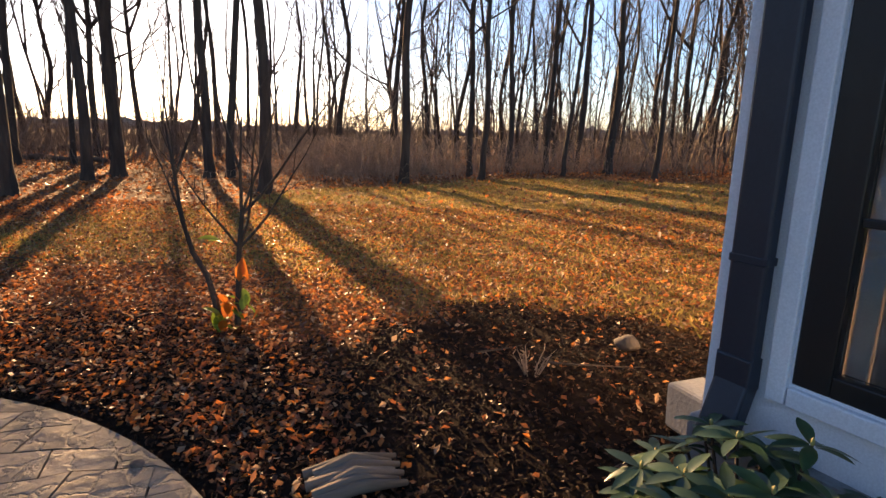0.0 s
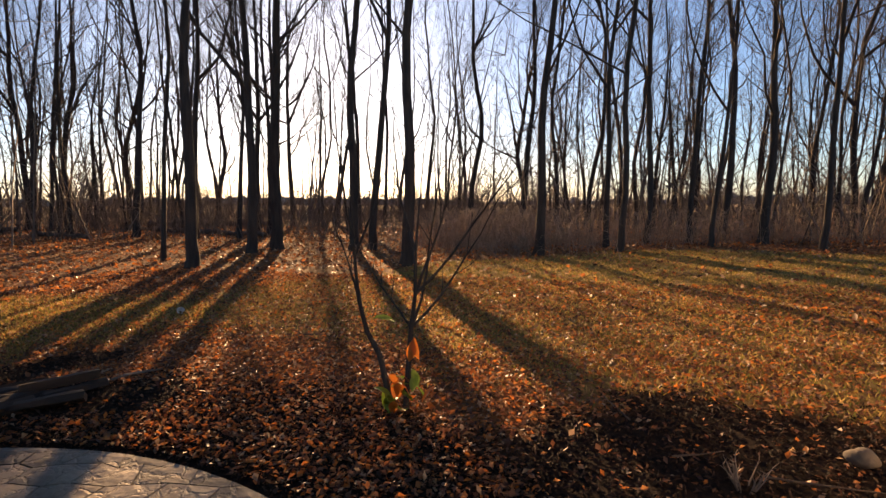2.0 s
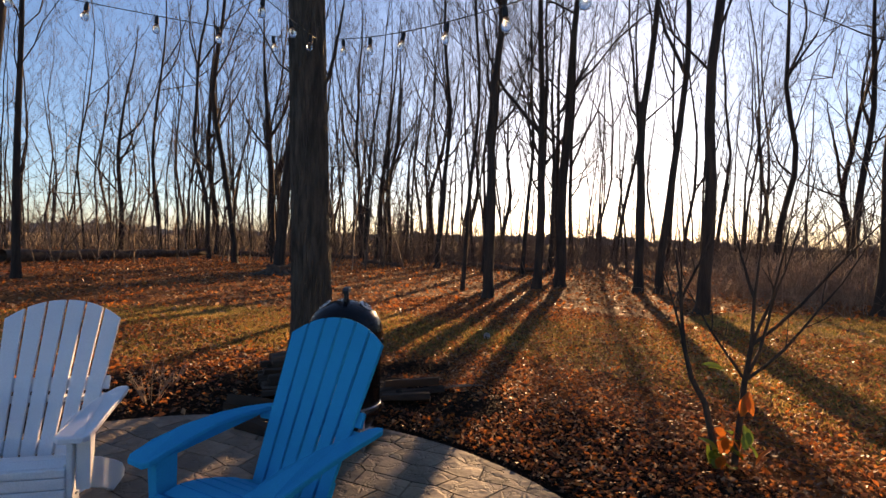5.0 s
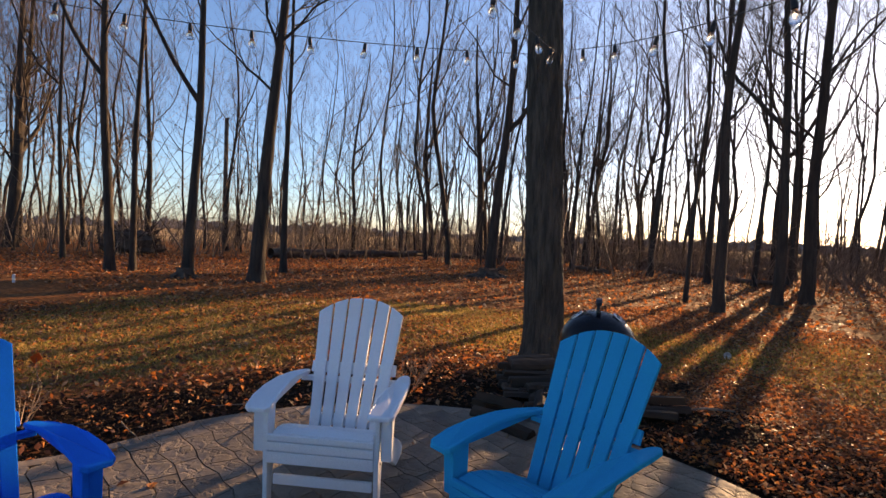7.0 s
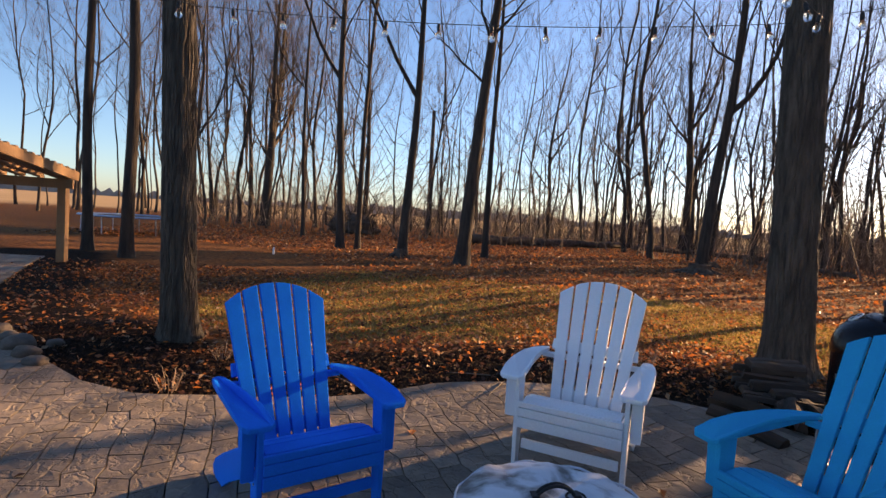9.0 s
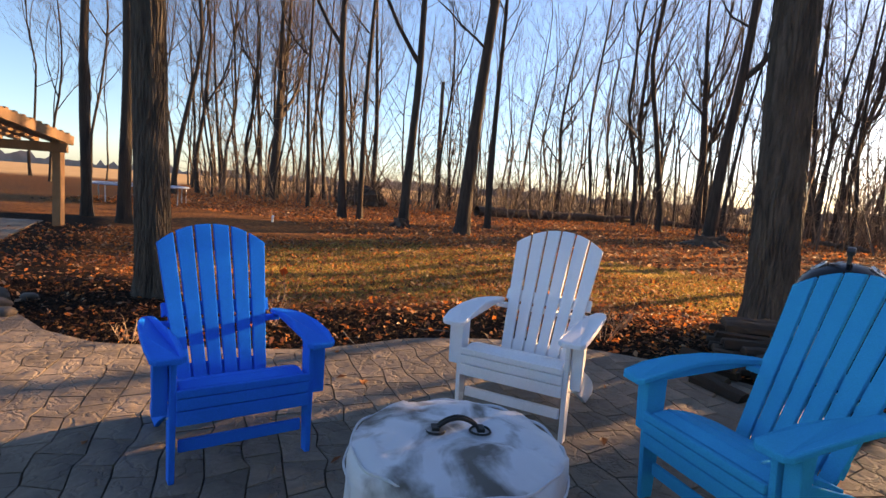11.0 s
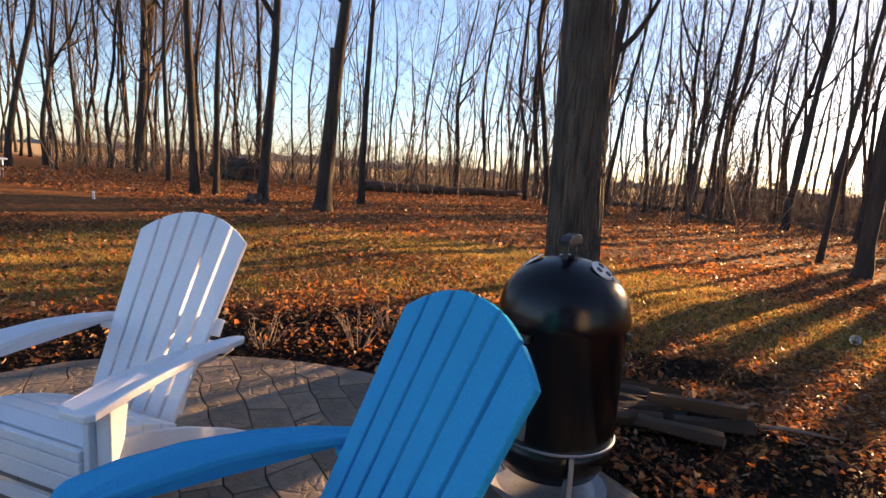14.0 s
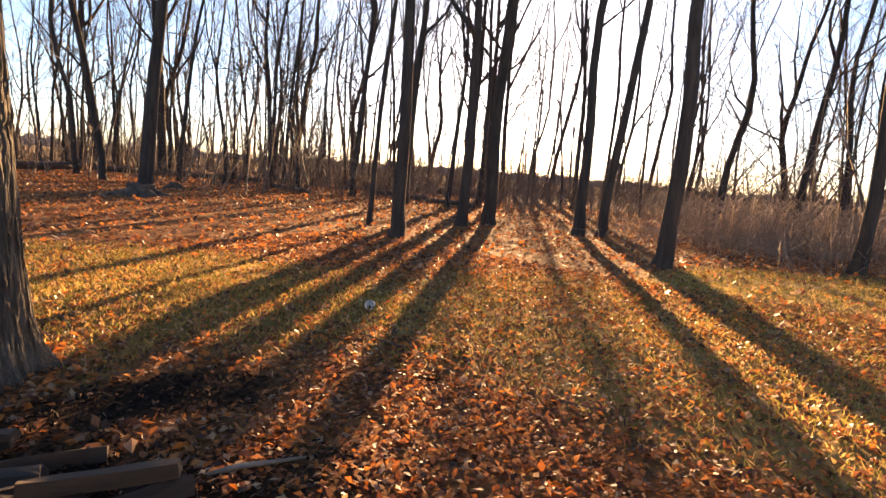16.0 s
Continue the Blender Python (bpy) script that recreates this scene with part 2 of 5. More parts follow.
M_TRAMPMAT = material("trampoline_mat", (0.02, 0.02, 0.022), 0.6)


def glass_material(name, tint=(1, 1, 1), rough=0.02):
    m = bpy.data.materials.new(name)
    m.use_nodes = True
    b = m.node_tree.nodes["Principled BSDF"]
    b.inputs["Transmission Weight"].default_value, b.inputs["Roughness"].default_value, b.inputs["IOR"].default_value = 1.0, rough, 1.45
    b.inputs["Base Color"].default_value = (*tint, 1)
    return m


M_GLASS = glass_material("window_glass")
M_BULB = glass_material("bulb_glass", (0.95, 0.93, 0.88), 0.12)

# ---- building helpers ----
def part(name, bm, mat, parent=None, label="", smooth=False):
    """Links a bmesh as one mesh object under a thing or a part."""
    me = bpy.data.meshes.new(name)
    bm.to_mesh(me)
    bm.free()
    me.materials.append(mat)
    if smooth:
        for p in me.polygons:
            p.use_smooth = True
    ob = new(name, me)
    if parent:
        ob.parent = parent
    return tagged(ob, label)


def mesh_part(name, verts, faces, mat, parent=None, label="", smooth=False):
    me = bpy.data.meshes.new(name)
    me.from_pydata([tuple(v) for v in verts] if not isinstance(verts, np.ndarray) else verts.tolist(), [], faces if not isinstance(faces, np.ndarray) else faces.tolist())
    me.materials.append(mat)
    if smooth:
        me.polygons.foreach_set("use_smooth", [True] * len(me.polygons))
    me.update()
    ob = new(name, me)
    if parent:
        ob.parent = parent
    return tagged(ob, label)


def thing(name, m, label, category, group="", kind=""):
    ob = new(name)
    ob.empty_display_size = 0.1
    ob.matrix_world = m
    return tagged(ob, label, category, group, kind)


def box(size, m=None, bevel=0.004, bm=None):
    """A box of that size about m's origin, with softened edges."""
    b = bm or bmesh.new()
    made = bmesh.ops.create_cube(b, size=1.0, matrix=(m or Matrix()) @ Matrix.Diagonal((*size, 1)))
    if bevel:
        edges = list({e for v in made["verts"] for e in v.link_edges})
        bmesh.ops.bevel(b, geom=edges, offset=bevel, segments=2, affect="EDGES", profile=0.5)
    return b


def slab(outline, thick, m=None, bevel=0.005):
    """A board: an outline in x and y, thick along z, with rounded edges."""
    b = bmesh.new()
    face = b.faces.new([b.verts.new((x, y, 0)) for x, y in outline])
    ext = bmesh.ops.extrude_face_region(b, geom=[face])
    bmesh.ops.translate(b, vec=(0, 0, thick), verts=[v for v in ext["geom"] if isinstance(v, bmesh.types.BMVert)])
    bmesh.ops.recalc_face_normals(b, faces=b.faces)
    if bevel:
        edges = [e for e in b.edges if abs(e.verts[0].co.z - e.verts[1].co.z) < 1e-6]
        bmesh.ops.bevel(b, geom=edges, offset=bevel, segments=2, affect="EDGES", profile=0.5)
    bmesh.ops.transform(b, matrix=m or Matrix(), verts=b.verts)
    return b


def lathe(profile, sides=40, m=None, bm=None, a0=0.0, a1=2 * math.pi):
    """Turns (radius, height) pairs round z."""
    b = bm or bmesh.new()
    full = abs(a1 - a0 - 2 * math.pi) < 1e-6
    n = sides if full else sides + 1
    rings = []
    for r, z in profile:
        ring = [b.verts.new((r * math.cos(a0 + (a1 - a0) * i / sides), r * math.sin(a0 + (a1 - a0) * i / sides), z)) for i in range(n)]
        rings.append(ring)
    for ra, rb in zip(rings, rings[1:]):
        for i in range(n if full else n - 1):
            b.faces.new((ra[i], ra[(i + 1) % n], rb[(i + 1) % n], rb[i]))
    bmesh.ops.remove_doubles(b, verts=[v for ring in rings for v in ring], dist=1e-5)
    bmesh.ops.recalc_face_normals(b, faces=b.faces)
    if m:
        bmesh.ops.transform(b, matrix=m, verts=[v for ring in rings for v in ring if v.is_valid])
    return b


class Tubes:
    """Gathers many tapered tubes into one mesh."""

    def __init__(self):
        self.v, self.f = [], []

    def add(self, pts, radii, sides=6, cap=True):
        start = len(self.v)
        pts = [Vector(p) for p in pts]
        up = Vector((0.31, 0.17, 0.93))
        for i, p in enumerate(pts):
            d = (pts[min(i + 1, len(pts) - 1)] - pts[max(i - 1, 0)]).normalized()
            side = d.cross(up)
            if side.length < 0.05:
                side = d.cross(Vector((1, 0, 0)))
            side.normalize()
            other = d.cross(side)
            for k in range(sides):
                a = 2 * math.pi * k / sides
                self.v.append(p + (side * math.cos(a) + other * math.sin(a)) * radii[i])
        for i in range(len(pts) - 1):
            for k in range(sides):
                a, b = start + i * sides + k, start + i * sides + (k + 1) % sides
                self.f.append((a, b, b + sides, a + sides))
        if cap:
            end = start + (len(pts) - 1) * sides
            self.f.append(tuple(range(end, end + sides)))

    def part(self, name, mat, parent=None, label="", smooth=True):
        return mesh_part(name, self.v, self.f, mat, parent, label, smooth)


def link_mesh(name, me, parent, m):
    """Another object on a mesh that is already built."""
    ob = new(name, me)
    ob.parent = parent
    ob.matrix_basis = m
    return ob


# ---- the plan: patio, beds, lawn ----
outline = [(-2.97 + 2.89 * math.cos(radians(a)), 2.70 * math.sin(radians(a))) for a in range(24, 187, 2)]
outline += [(-5.70, -0.6), (-5.56, -1.1), (-5.51, -1.6), (-5.53, -2.2), (-5.52, -2.8), (-5.85, -3.4), (-6.55, -4.1), (-7.5, -4.95), (-8.4, -5.7), (-9.4, -6.5), (-11.0, -7.1), (-13.6, -8.0), (-14.4, -8.2), (-14.4, -12.0), (-9.5, -11.5),
            (-7.2, -8.2), (-4.5, -6.8), (0.2, -6.6), (0.2, -0.6)]
OUT = np.array(outline)


def patio_distance(x, y):
    """Metres from the patio's edge: minus inside."""
    x, y = np.atleast_1d(np.asarray(x, float)), np.atleast_1d(np.asarray(y, float))
    inside = np.zeros(x.shape, bool)
    best = np.full(x.shape, 1e9)
    for (ax, ay), (bx, by) in zip(OUT, np.roll(OUT, -1, 0)):
        cross = ((ay > y) != (by > y)) & (x < (bx - ax) * (y - ay) / (by - ay + 1e-12) + ax)
        inside ^= cross
        k = np.clip(((x - ax) * (bx - ax) + (y - ay) * (by - ay)) / ((bx - ax) ** 2 + (by - ay) ** 2 + 1e-12), 0, 1)
        best = np.minimum(best, np.hypot(x - ax - k * (bx - ax), y - ay - k * (by - ay)))
    return np.where(inside, -best, best)


def lie(x, y):
    """The fall of the ground: the patio drops a little towards the path."""
    fall = np.clip((2.9 - np.asarray(y, float)) * 0.053, 0, 0.215)
    return -fall * np.clip((np.asarray(x, float) + 17.0) / 6.0, 0, 1)


def in_house(x, y):
    c, k = math.cos(radians(30)), math.sin(radians(30))
    return ((x - 1.08) * c + (y - 2.03) * k > -0.05) & (-(x - 1.08) * k + (y - 2.03) * c < 0.06)


def wavy(x, y, s, seed=0.0):
    return np.sin(x * s + 1.3 * np.sin(y * s * 0.7 + seed)) * np.cos(y * s * 0.9 + 1.1 * np.sin(x * s * 0.6 + 2 * seed))


def bare(x, y):
    """Dark open soil with few leaves, behind the smoker and beside the firewood; by the house corner, soil with shade
    painted in.
    """
    # the house patch is spread past its bare bed to imitate tree shade
    house = np.hypot((x - 0.65) / 1.5, (y - 3.05) / 1.5)
    pile = np.hypot((x + 3.95) / 0.75, (y - 3.35) / 0.45)
    ash = np.hypot((x + 4.95 - 0.15 * (y - 4.1)) / 0.34, (y - 4.1) / 0.62)
    e = np.minimum(np.minimum(house, ash), pile) + 0.22 * wavy(x, y, 4.0, 0.6)
    return np.clip((1.1 - e) / 0.3, 0, 1)


def zones(x, y):
    """Shares of lawn, mulch and far field at a place."""
    d = patio_distance(x, y)
    ang = np.degrees(np.arctan2(-(x + 2), y))               # 0 ahead, 90 to the left
    r = np.hypot(x + 2, y)
    reach = np.interp(ang, [-80, -30, -10, 0, 10, 20, 35, 55, 75, 95, 120], [22, 21, 18.5, 15.5, 11.5, 10.0, 9.6, 10.5, 12.5, 12.0, 9.0]) + 0.9 * wavy(x, y, 0.8, 1.0)
    start = 1.55 + 0.35 * wavy(x, y, 1.1, 2.0) + np.where((ang > -5) & (ang < 40), 0.9, 0)
    lawn = np.clip((d - start) / 1.0, 0, 1) * np.clip((reach - r) / 1.2, 0, 1)
    patch = 0.5 + 0.5 * wavy(x, y, 1.7, 0.4) * wavy(x, y, 0.6, 1.4)
    lawn = lawn * np.clip(0.45 + 0.8 * patch, 0, 1)
    mulch = np.clip((1.55 + 0.25 * wavy(x, y, 2.1, 3.0) - d) / 0.5, 0, 1)
    house_bed = np.clip((2.0 + 0.2 * wavy(x, y, 2.0, 1.0) - np.hypot(np.maximum(1.1 - x, 0), np.maximum(y - 2.3, 0))) / 0.5, 0, 1)
    mulch = np.maximum(np.maximum(mulch, house_bed), bare(x, y))
    field = np.clip((np.hypot(x, y) - 62 - 14 * np.clip((40 - ang) / 40, 0, 1)) / 6, 0, 1)
    return lawn * (1 - mulch), mulch, field


def build_ground():
    """One sheet from the doorstep to the horizon, fine near the patio."""
    a = np.concatenate([np.linspace(0, 14, 90), 14 + np.geomspace(0.4, 2200, 46)])
    xs = np.concatenate([-a[:0:-1], a]) - 3.0
    ys = np.concatenate([-a[:0:-1], a]) + 3.0
    X, Y = np.meshgrid(xs, ys)
    Z = 0.025 * wavy(X, Y, 0.9, 0.7) + 0.012 * wavy(X, Y, 3.1, 1.9)
    d = patio_distance(X.ravel(), Y.ravel()).reshape(X.shape)
    Z = Z * np.clip(d / 1.5, 0, 1) - 0.012 * np.clip(1 - d / 0.1, 0, 1) + 0.02 * np.clip(d, 0, 1) * np.clip(2 - d, 0, 1) + lie(X, Y)
    nx, ny = len(xs), len(ys)
    idx = np.arange(nx * ny).reshape(ny, nx)
    faces = np.stack([idx[:-1, :-1], idx[:-1, 1:], idx[1:, 1:], idx[1:, :-1]], -1).reshape(-1, 4)
    ob = mesh_part("ground", np.stack([X.ravel(), Y.ravel(), Z.ravel()], 1), faces, M_GROUND, smooth=True)
    lawn, mulch, field = zones(X.ravel(), Y.ravel())
    att = ob.data.color_attributes.new("zone", "FLOAT_COLOR", "POINT")
    att.data.foreach_set("color", np.stack([lawn, mulch, field, np.ones_like(lawn)], 1).ravel())
    tagged(ob, "leaf-strewn ground with dormant lawn and dark mulch beds", "ground", kind="structure")


build_ground()


def build_far():
    """A wooded ridge along the horizon, with distance haze put into its colour."""
    rng = random.Random(5)
    v, f = [], []
    n = 1100
    for i in range(n):
        a = 2 * math.pi * i / n
        r = 420 + 60 * math.sin(3 * a + 1)
        h = 4.0 + 2.5 * math.sin(5 * a) * math.sin(2 * a + 1) + 1.2 * math.sin(61 * a) * math.sin(37 * a) + 3.6 * rng.random() ** 2
        v += [(r * math.cos(a), r * math.sin(a), -2), (r * math.cos(a), r * math.sin(a), h), ((r + 60) * math.cos(a), (r + 60) * math.sin(a), h - 1)]
    for i in range(n):
        j = (i + 1) % n
        f += [(3 * i, 3 * j, 3 * j + 1, 3 * i + 1), (3 * i + 1, 3 * j + 1, 3 * j + 2, 3 * i + 2)]
    tagged(mesh_part("backdrop", v, f, M_HAZY_WOOD), "distant leafless treeline behind a harvested field", "treeline", kind="structure")


build_far()

# ---- patio ----
def build_patio():
    """Stamped flags with thin wandering joints, on a slab whose edge follows the curve."""
    floor = thing("pavement", Matrix(), "curved tan-grey stamped stone patio with wandering joints", "patio", kind="structure")
    rng = random.Random(11)
    w, h, rim = 0.16, 0.195, 0.0            # half a flag's length, a course's height, how far the flags keep from the edge
    turn = radians(12)
    ca, sa = math.cos(turn), math.sin(turn)
    jit = {}

    def corner(hc, r):
        if (hc, r) not in jit:
            jit[hc, r] = (hc * w + rng.uniform(-.05, .05), r * h + rng.uniform(-.028, .028))
        x, y = jit[hc, r]
        return x * ca - y * sa - 2.75, x * sa + y * ca

    def inward(x, y, depth):
        """A place moved to that depth inside the edge."""
        for _ in range(3):
            e = patio_distance(x, y)[0]
            nx, ny = patio_distance(x + 0.01, y)[0] - e, patio_distance(x, y + 0.01)[0] - e
            g = math.hypot(nx, ny) or 1
            x, y = x - (e + depth) * nx / g, y - (e + depth) * ny / g
        return x, y

    # the slab's edge, a little below the flags
    first = 0
    group = 6
    while first < len(outline) - 1:
        last = min(first + (group if first < 81 else 1), len(outline) - 1)
        ring_o = outline[first:last + 1]
        ring_i = [inward(x, y, 0.12) for x, y in ring_o]
        v, f = [], []
        for (ox, oy), (ix, iy) in zip(ring_o, ring_i):
            z = float(lie(ox, oy)) + 0.0155
            zi = float(lie(ix, iy)) + 0.0145
            v += [(ox, oy, z - 0.09), (ox, oy, z - 0.006), (ox + (ix - ox) * 0.03, oy + (iy - oy) * 0.03, z), (ix, iy, zi), (ix, iy, zi - 0.012)]
        for i in range(len(ring_o) - 1):
            for k in range(4):
                f.append((5 * i + k, 5 * i + 5 + k, 5 * i + 6 + k, 5 * i + 1 + k))
        mesh_part("slab_edge", v, f, M_STONE, floor)
        first = last
    cells = [(2 * c + r % 2, r) for r in range(-64, 56) for c in range(-50, 42)]
    mids = np.array([((hc + 1) * w * ca - (r + .5) * h * sa - 2.75, (hc + 1) * w * sa + (r + .5) * h * ca) for hc, r in cells])
    d = patio_distance(mids[:, 0], mids[:, 1]) + rim
    order = [i for i in np.argsort(np.hypot(mids[:, 0] + 3.1, mids[:, 1] - 0.2)) if d[i] < 0.04]
    V, F, count = [], [], 0
    for i in order:
        hc, r = cells[i]
        ring = [corner(*q) for q in ((hc, r), (hc + 1, r), (hc + 2, r), (hc + 2, r + 1), (hc + 1, r + 1), (hc, r + 1))]
        if d[i] > -0.35:
            dd = patio_distance([p[0] for p in ring], [p[1] for p in ring]) + rim
            ring = [inward(x, y, rim + 0.004) if e > -0.004 else (x, y) for (x, y), e in zip(ring, dd)]
        cx, cy = sum(p[0] for p in ring) / 6, sum(p[1] for p in ring) / 6
        z = 0.018 + rng.uniform(0.0, 0.0025)
        gap = rng.uniform(0.0015, 0.0035)

        def inset(p, k):
            q = max(math.hypot(cx - p[0], cy - p[1]), 0.02)
            return p[0] + (cx - p[0]) * k / q, p[1] + (cy - p[1]) * k / q

        fall = [float(lie(*p)) for p in ring]
        vs = [(*inset(p, gap), z - 0.034 + e) for p, e in zip(ring, fall)] + [(*inset(p, gap + 0.0035), z + e + rng.uniform(-.0015, .0005)) for p, e in zip(ring, fall)] + [(cx, cy, z + float(lie(cx, cy)) + rng.uniform(0, .0015))]
        fs = [(k, (k + 1) % 6, 6 + (k + 1) % 6, 6 + k) for k in range(6)] + [(6 + k, 6 + (k + 1) % 6, 12) for k in range(6)]
        if count < 300:
            ob = mesh_part("stone", [(x - cx, y - cy, zz) for x, y, zz in vs], fs, M_STONE, floor)
            ob.location = (cx, cy, 0)
            count += 1
            continue
        q = len(V)
        V += vs
        F += [tuple(q + k for k in f) for f in fs]
    rest = mesh_part("paving_stones", V, F, M_STONE_REST, floor)
    tagged(rest, kind="stuff")


# ---- trees ----
def branch_path(rng, start, way, length, steps, droop, wander):
    pts, p, d = [Vector(start)], Vector(start), Vector(way).normalized()
    for _ in range(steps):
        d = (d + Vector((rng.uniform(-1, 1), rng.uniform(-1, 1), rng.uniform(-0.4, 0.6))) * wander + Vector((0, 0, droop))).normalized()
        p = p + d * length / steps
        pts.append(p.copy())
    return pts


def grow(rng, dia, lean, height, fork=0.35, limbs=11, subs=5, twigs=4, sides=10, bend=0.10, leaders=1):
    """A leafless tree about its foot: the tubes of its trunk and of its crown."""
    trunk, crown = Tubes(), Tubes()
    steps = 14
    pts, rad = [], []
    ph1, ph2 = rng.uniform(0, 6), rng.uniform(0, 6)
    for i in range(steps + 1):
        k = i / steps
        z = height * 0.92 * k ** 1.25
        w = bend * min(z / 3, 1.6)
        pts.append(Vector((lean[0] * z + w * math.sin(z * 0.42 + ph1) - w * math.sin(ph1) + 0.35 * bend * math.sin(z * 1.3 + ph2), lean[1] * z + w * math.sin(z * 0.37 + ph2) - w * math.sin(ph2), z)))
        rad.append(dia / 2 * (1.0 - 0.86 * (z / (height * 0.92)) ** 0.9))
    pts.insert(0, Vector((0, 0, -0.12)))
    rad.insert(0, dia * 0.80)
    rad[1] = dia * 0.68
    pts.insert(2, Vector((lean[0] * 0.22, lean[1] * 0.22, 0.22)))
    rad.insert(2, dia * 0.56)
    trunk.add(pts, rad, sides)
    axis = pts[3:]
    arad = rad[3:]

    def on_trunk(k):
        s = k * (len(axis) - 1)
        i = min(int(s), len(axis) - 2)
        return axis[i].lerp(axis[i + 1], s - i), arad[i] + (arad[i + 1] - arad[i]) * (s - i)

    # forked leaders: a second or third stem that leaves the trunk and bends upright again
    stems = [(axis, arad)]
    for n in range(leaders):
        p, r = on_trunk(rng.uniform(0.30, 0.58))
        az = rng.uniform(0, 2 * math.pi)
        path = branch_path(rng, p, (math.cos(az), math.sin(az), rng.uniform(0.5, 1.3)), height * rng.uniform(0.30, 0.48), 9, 0.22, 0.20)
        radii = [r * 0.72 * (1 - 0.098 * i) for i in range(10)]
        trunk.add(path, radii, max(5, sides - 3))
        stems.append((path, radii))

    for n in range(limbs):
        k = fork ** 0.8 + (0.97 - fork ** 0.8) * (n + rng.random()) / limbs
        p, r = on_trunk(k)
        if n % 3 == 2 and leaders:
            path, radii = stems[1 + n % leaders]
            j = rng.randrange(2, len(path))
            p, r = path[j], radii[j]
        az = rng.uniform(0, 2 * math.pi)
        up = rng.uniform(0.35, 2.0)
        size = height * rng.uniform(0.16, 0.36) * (1.25 - 0.75 * k)
        first = branch_path(rng, p, (math.cos(az), math.sin(az), up), size, 5, 0.10, 0.42)
        r0 = min(r * 0.5, dia * 0.19) * rng.uniform(0.5, 1.0)
        crown.add(first, [r0 * (1 - 0.16 * i) for i in range(6)], 4, False)
        for s in range(subs):
            j = rng.randrange(1, 6)
            q = first[j]
            dv = (first[j] - first[j - 1]).normalized() + Vector((rng.uniform(-1, 1), rng.uniform(-1, 1), rng.uniform(-0.2, 0.9))) * 0.8
            second = branch_path(rng, q, dv, size * rng.uniform(0.3, 0.6), 3, 0.06, 0.25)
            r1 = max(r0 * (1 - 0.16 * j) * 0.5, 0.007)
            crown.add(second, [r1, r1 * 0.75, r1 * 0.5, r1 * 0.22], 3, False)
            for t in range(twigs):
                g = rng.randrange(1, 4)
                dv = (second[g] - second[g - 1]).normalized() + Vector((rng.uniform(-1, 1), rng.uniform(-1, 1), rng.uniform(-0.3, 0.8))) * 0.8
                third = branch_path(rng, second[g], dv, size * rng.uniform(0.15, 0.36), 1, 0.04, 0.3)
                r2 = max(r1 * 0.4, 0.005)
                crown.add(third, [r2, r2 * 0.4], 3, False)
    return trunk, crown


def tree(x, y, dia, lx, ly, seed, height=None, label="", mat=None, **kw):
    rng = random.Random(seed)
    h = height or rng.uniform(17, 22)
    ob = thing("tree", pose(x, y, float(lie(x, y))), label or "tall bare grey-brown woodland tree in leaf litter", "tree", "woodland trees")
    trunk, crown = grow(rng, dia, (lx, ly), h, **kw)
    trunk.part("trunk", mat or M_BARK, ob)
    crown.part("crown", M_TWIG, ob, "leafless branches and twigs")
    return ob


def old_tree(x, y, dia, lx, ly, seed, label):
    """A near trunk with deep furrowed bark and a flared foot."""
    rng = random.Random(seed)
    ob = thing("tree", pose(x, y, float(lie(x, y))), label, "tree", "patio trees")
    sides, rings, top = 160, 150, 7.0
    v, f = [], []
    for i in range(rings + 1):
        z = -0.12 + (top + 0.12) * (i / rings) ** 1.15
        for k in range(sides):
            a = 2 * math.pi * k / sides
            c, s = math.cos(a), math.sin(a)
            flare = 1 + 0.38 * math.exp(-max(z, 0) / 0.16) * (1 + 0.6 * math.sin(5 * a + seed)) + 0.10 * math.exp(-max(z, 0) / 0.9)
            r = dia / 2 * flare * (1 - 0.025 * z)
            ridge = 0.6 - min(1.0, abs(noise.noise(Vector((c * 7.0 + 3 * seed, s * 7.0, z * 3.6)))) * 4.5)
            cut = noise.noise(Vector((c * 9, s * 9, z * 4.0 + seed))) + 0.9 * noise.noise(Vector((c * 12, s * 12, z * 16 + seed)))
            r -= dia * (0.042 * (0.6 - ridge) * -1 + 0.03) - dia * 0.012 * cut
            v.append((lx * z + r * c, ly * z + r * s, z))
    for i in range(rings):
        for k in range(sides):
            a, b = i * sides + k, i * sides + (k + 1) % sides
            f.append((a, b, b + sides, a + sides))
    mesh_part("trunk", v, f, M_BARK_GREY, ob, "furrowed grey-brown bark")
    up = Tubes()
    up.add([(lx * z, ly * z, z) for z in (6.9, 9, 12, 15, 18)], [dia * 0.42, dia * 0.36, dia * 0.26, dia * 0.16, dia * 0.05], 14)
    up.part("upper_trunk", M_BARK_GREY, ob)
    crown = Tubes()
    for n in range(12):
        z = 7.5 + n * 0.8
        a = rng.uniform(0, 6.28)
        first = branch_path(rng, (lx * z, ly * z, z), (math.cos(a), math.sin(a), 0.9), rng.uniform(3, 5.5), 5, 0.08, 0.2)
        r0 = dia * 0.13
        crown.add(first, [r0 * (1 - 0.16 * i) for i in range(6)], 6, False)
        for s in range(6):
            j = rng.randrange(1, 6)
            second = branch_path(rng, first[j], (rng.uniform(-1, 1), rng.uniform(-1, 1), 0.6), rng.uniform(1, 2.2), 3, 0.05, 0.3)
            crown.add(second, [r0 * .3, r0 * .2, r0 * .12, 0.004], 3, False)
    crown.part("crown", M_TWIG, ob, "leafless branches")
    return ob


old_tree(-5.93, 3.56, 0.45, -0.02, -0.03, 1.7, "large furrowed grey-brown tree beside the patio, hung with string lights")
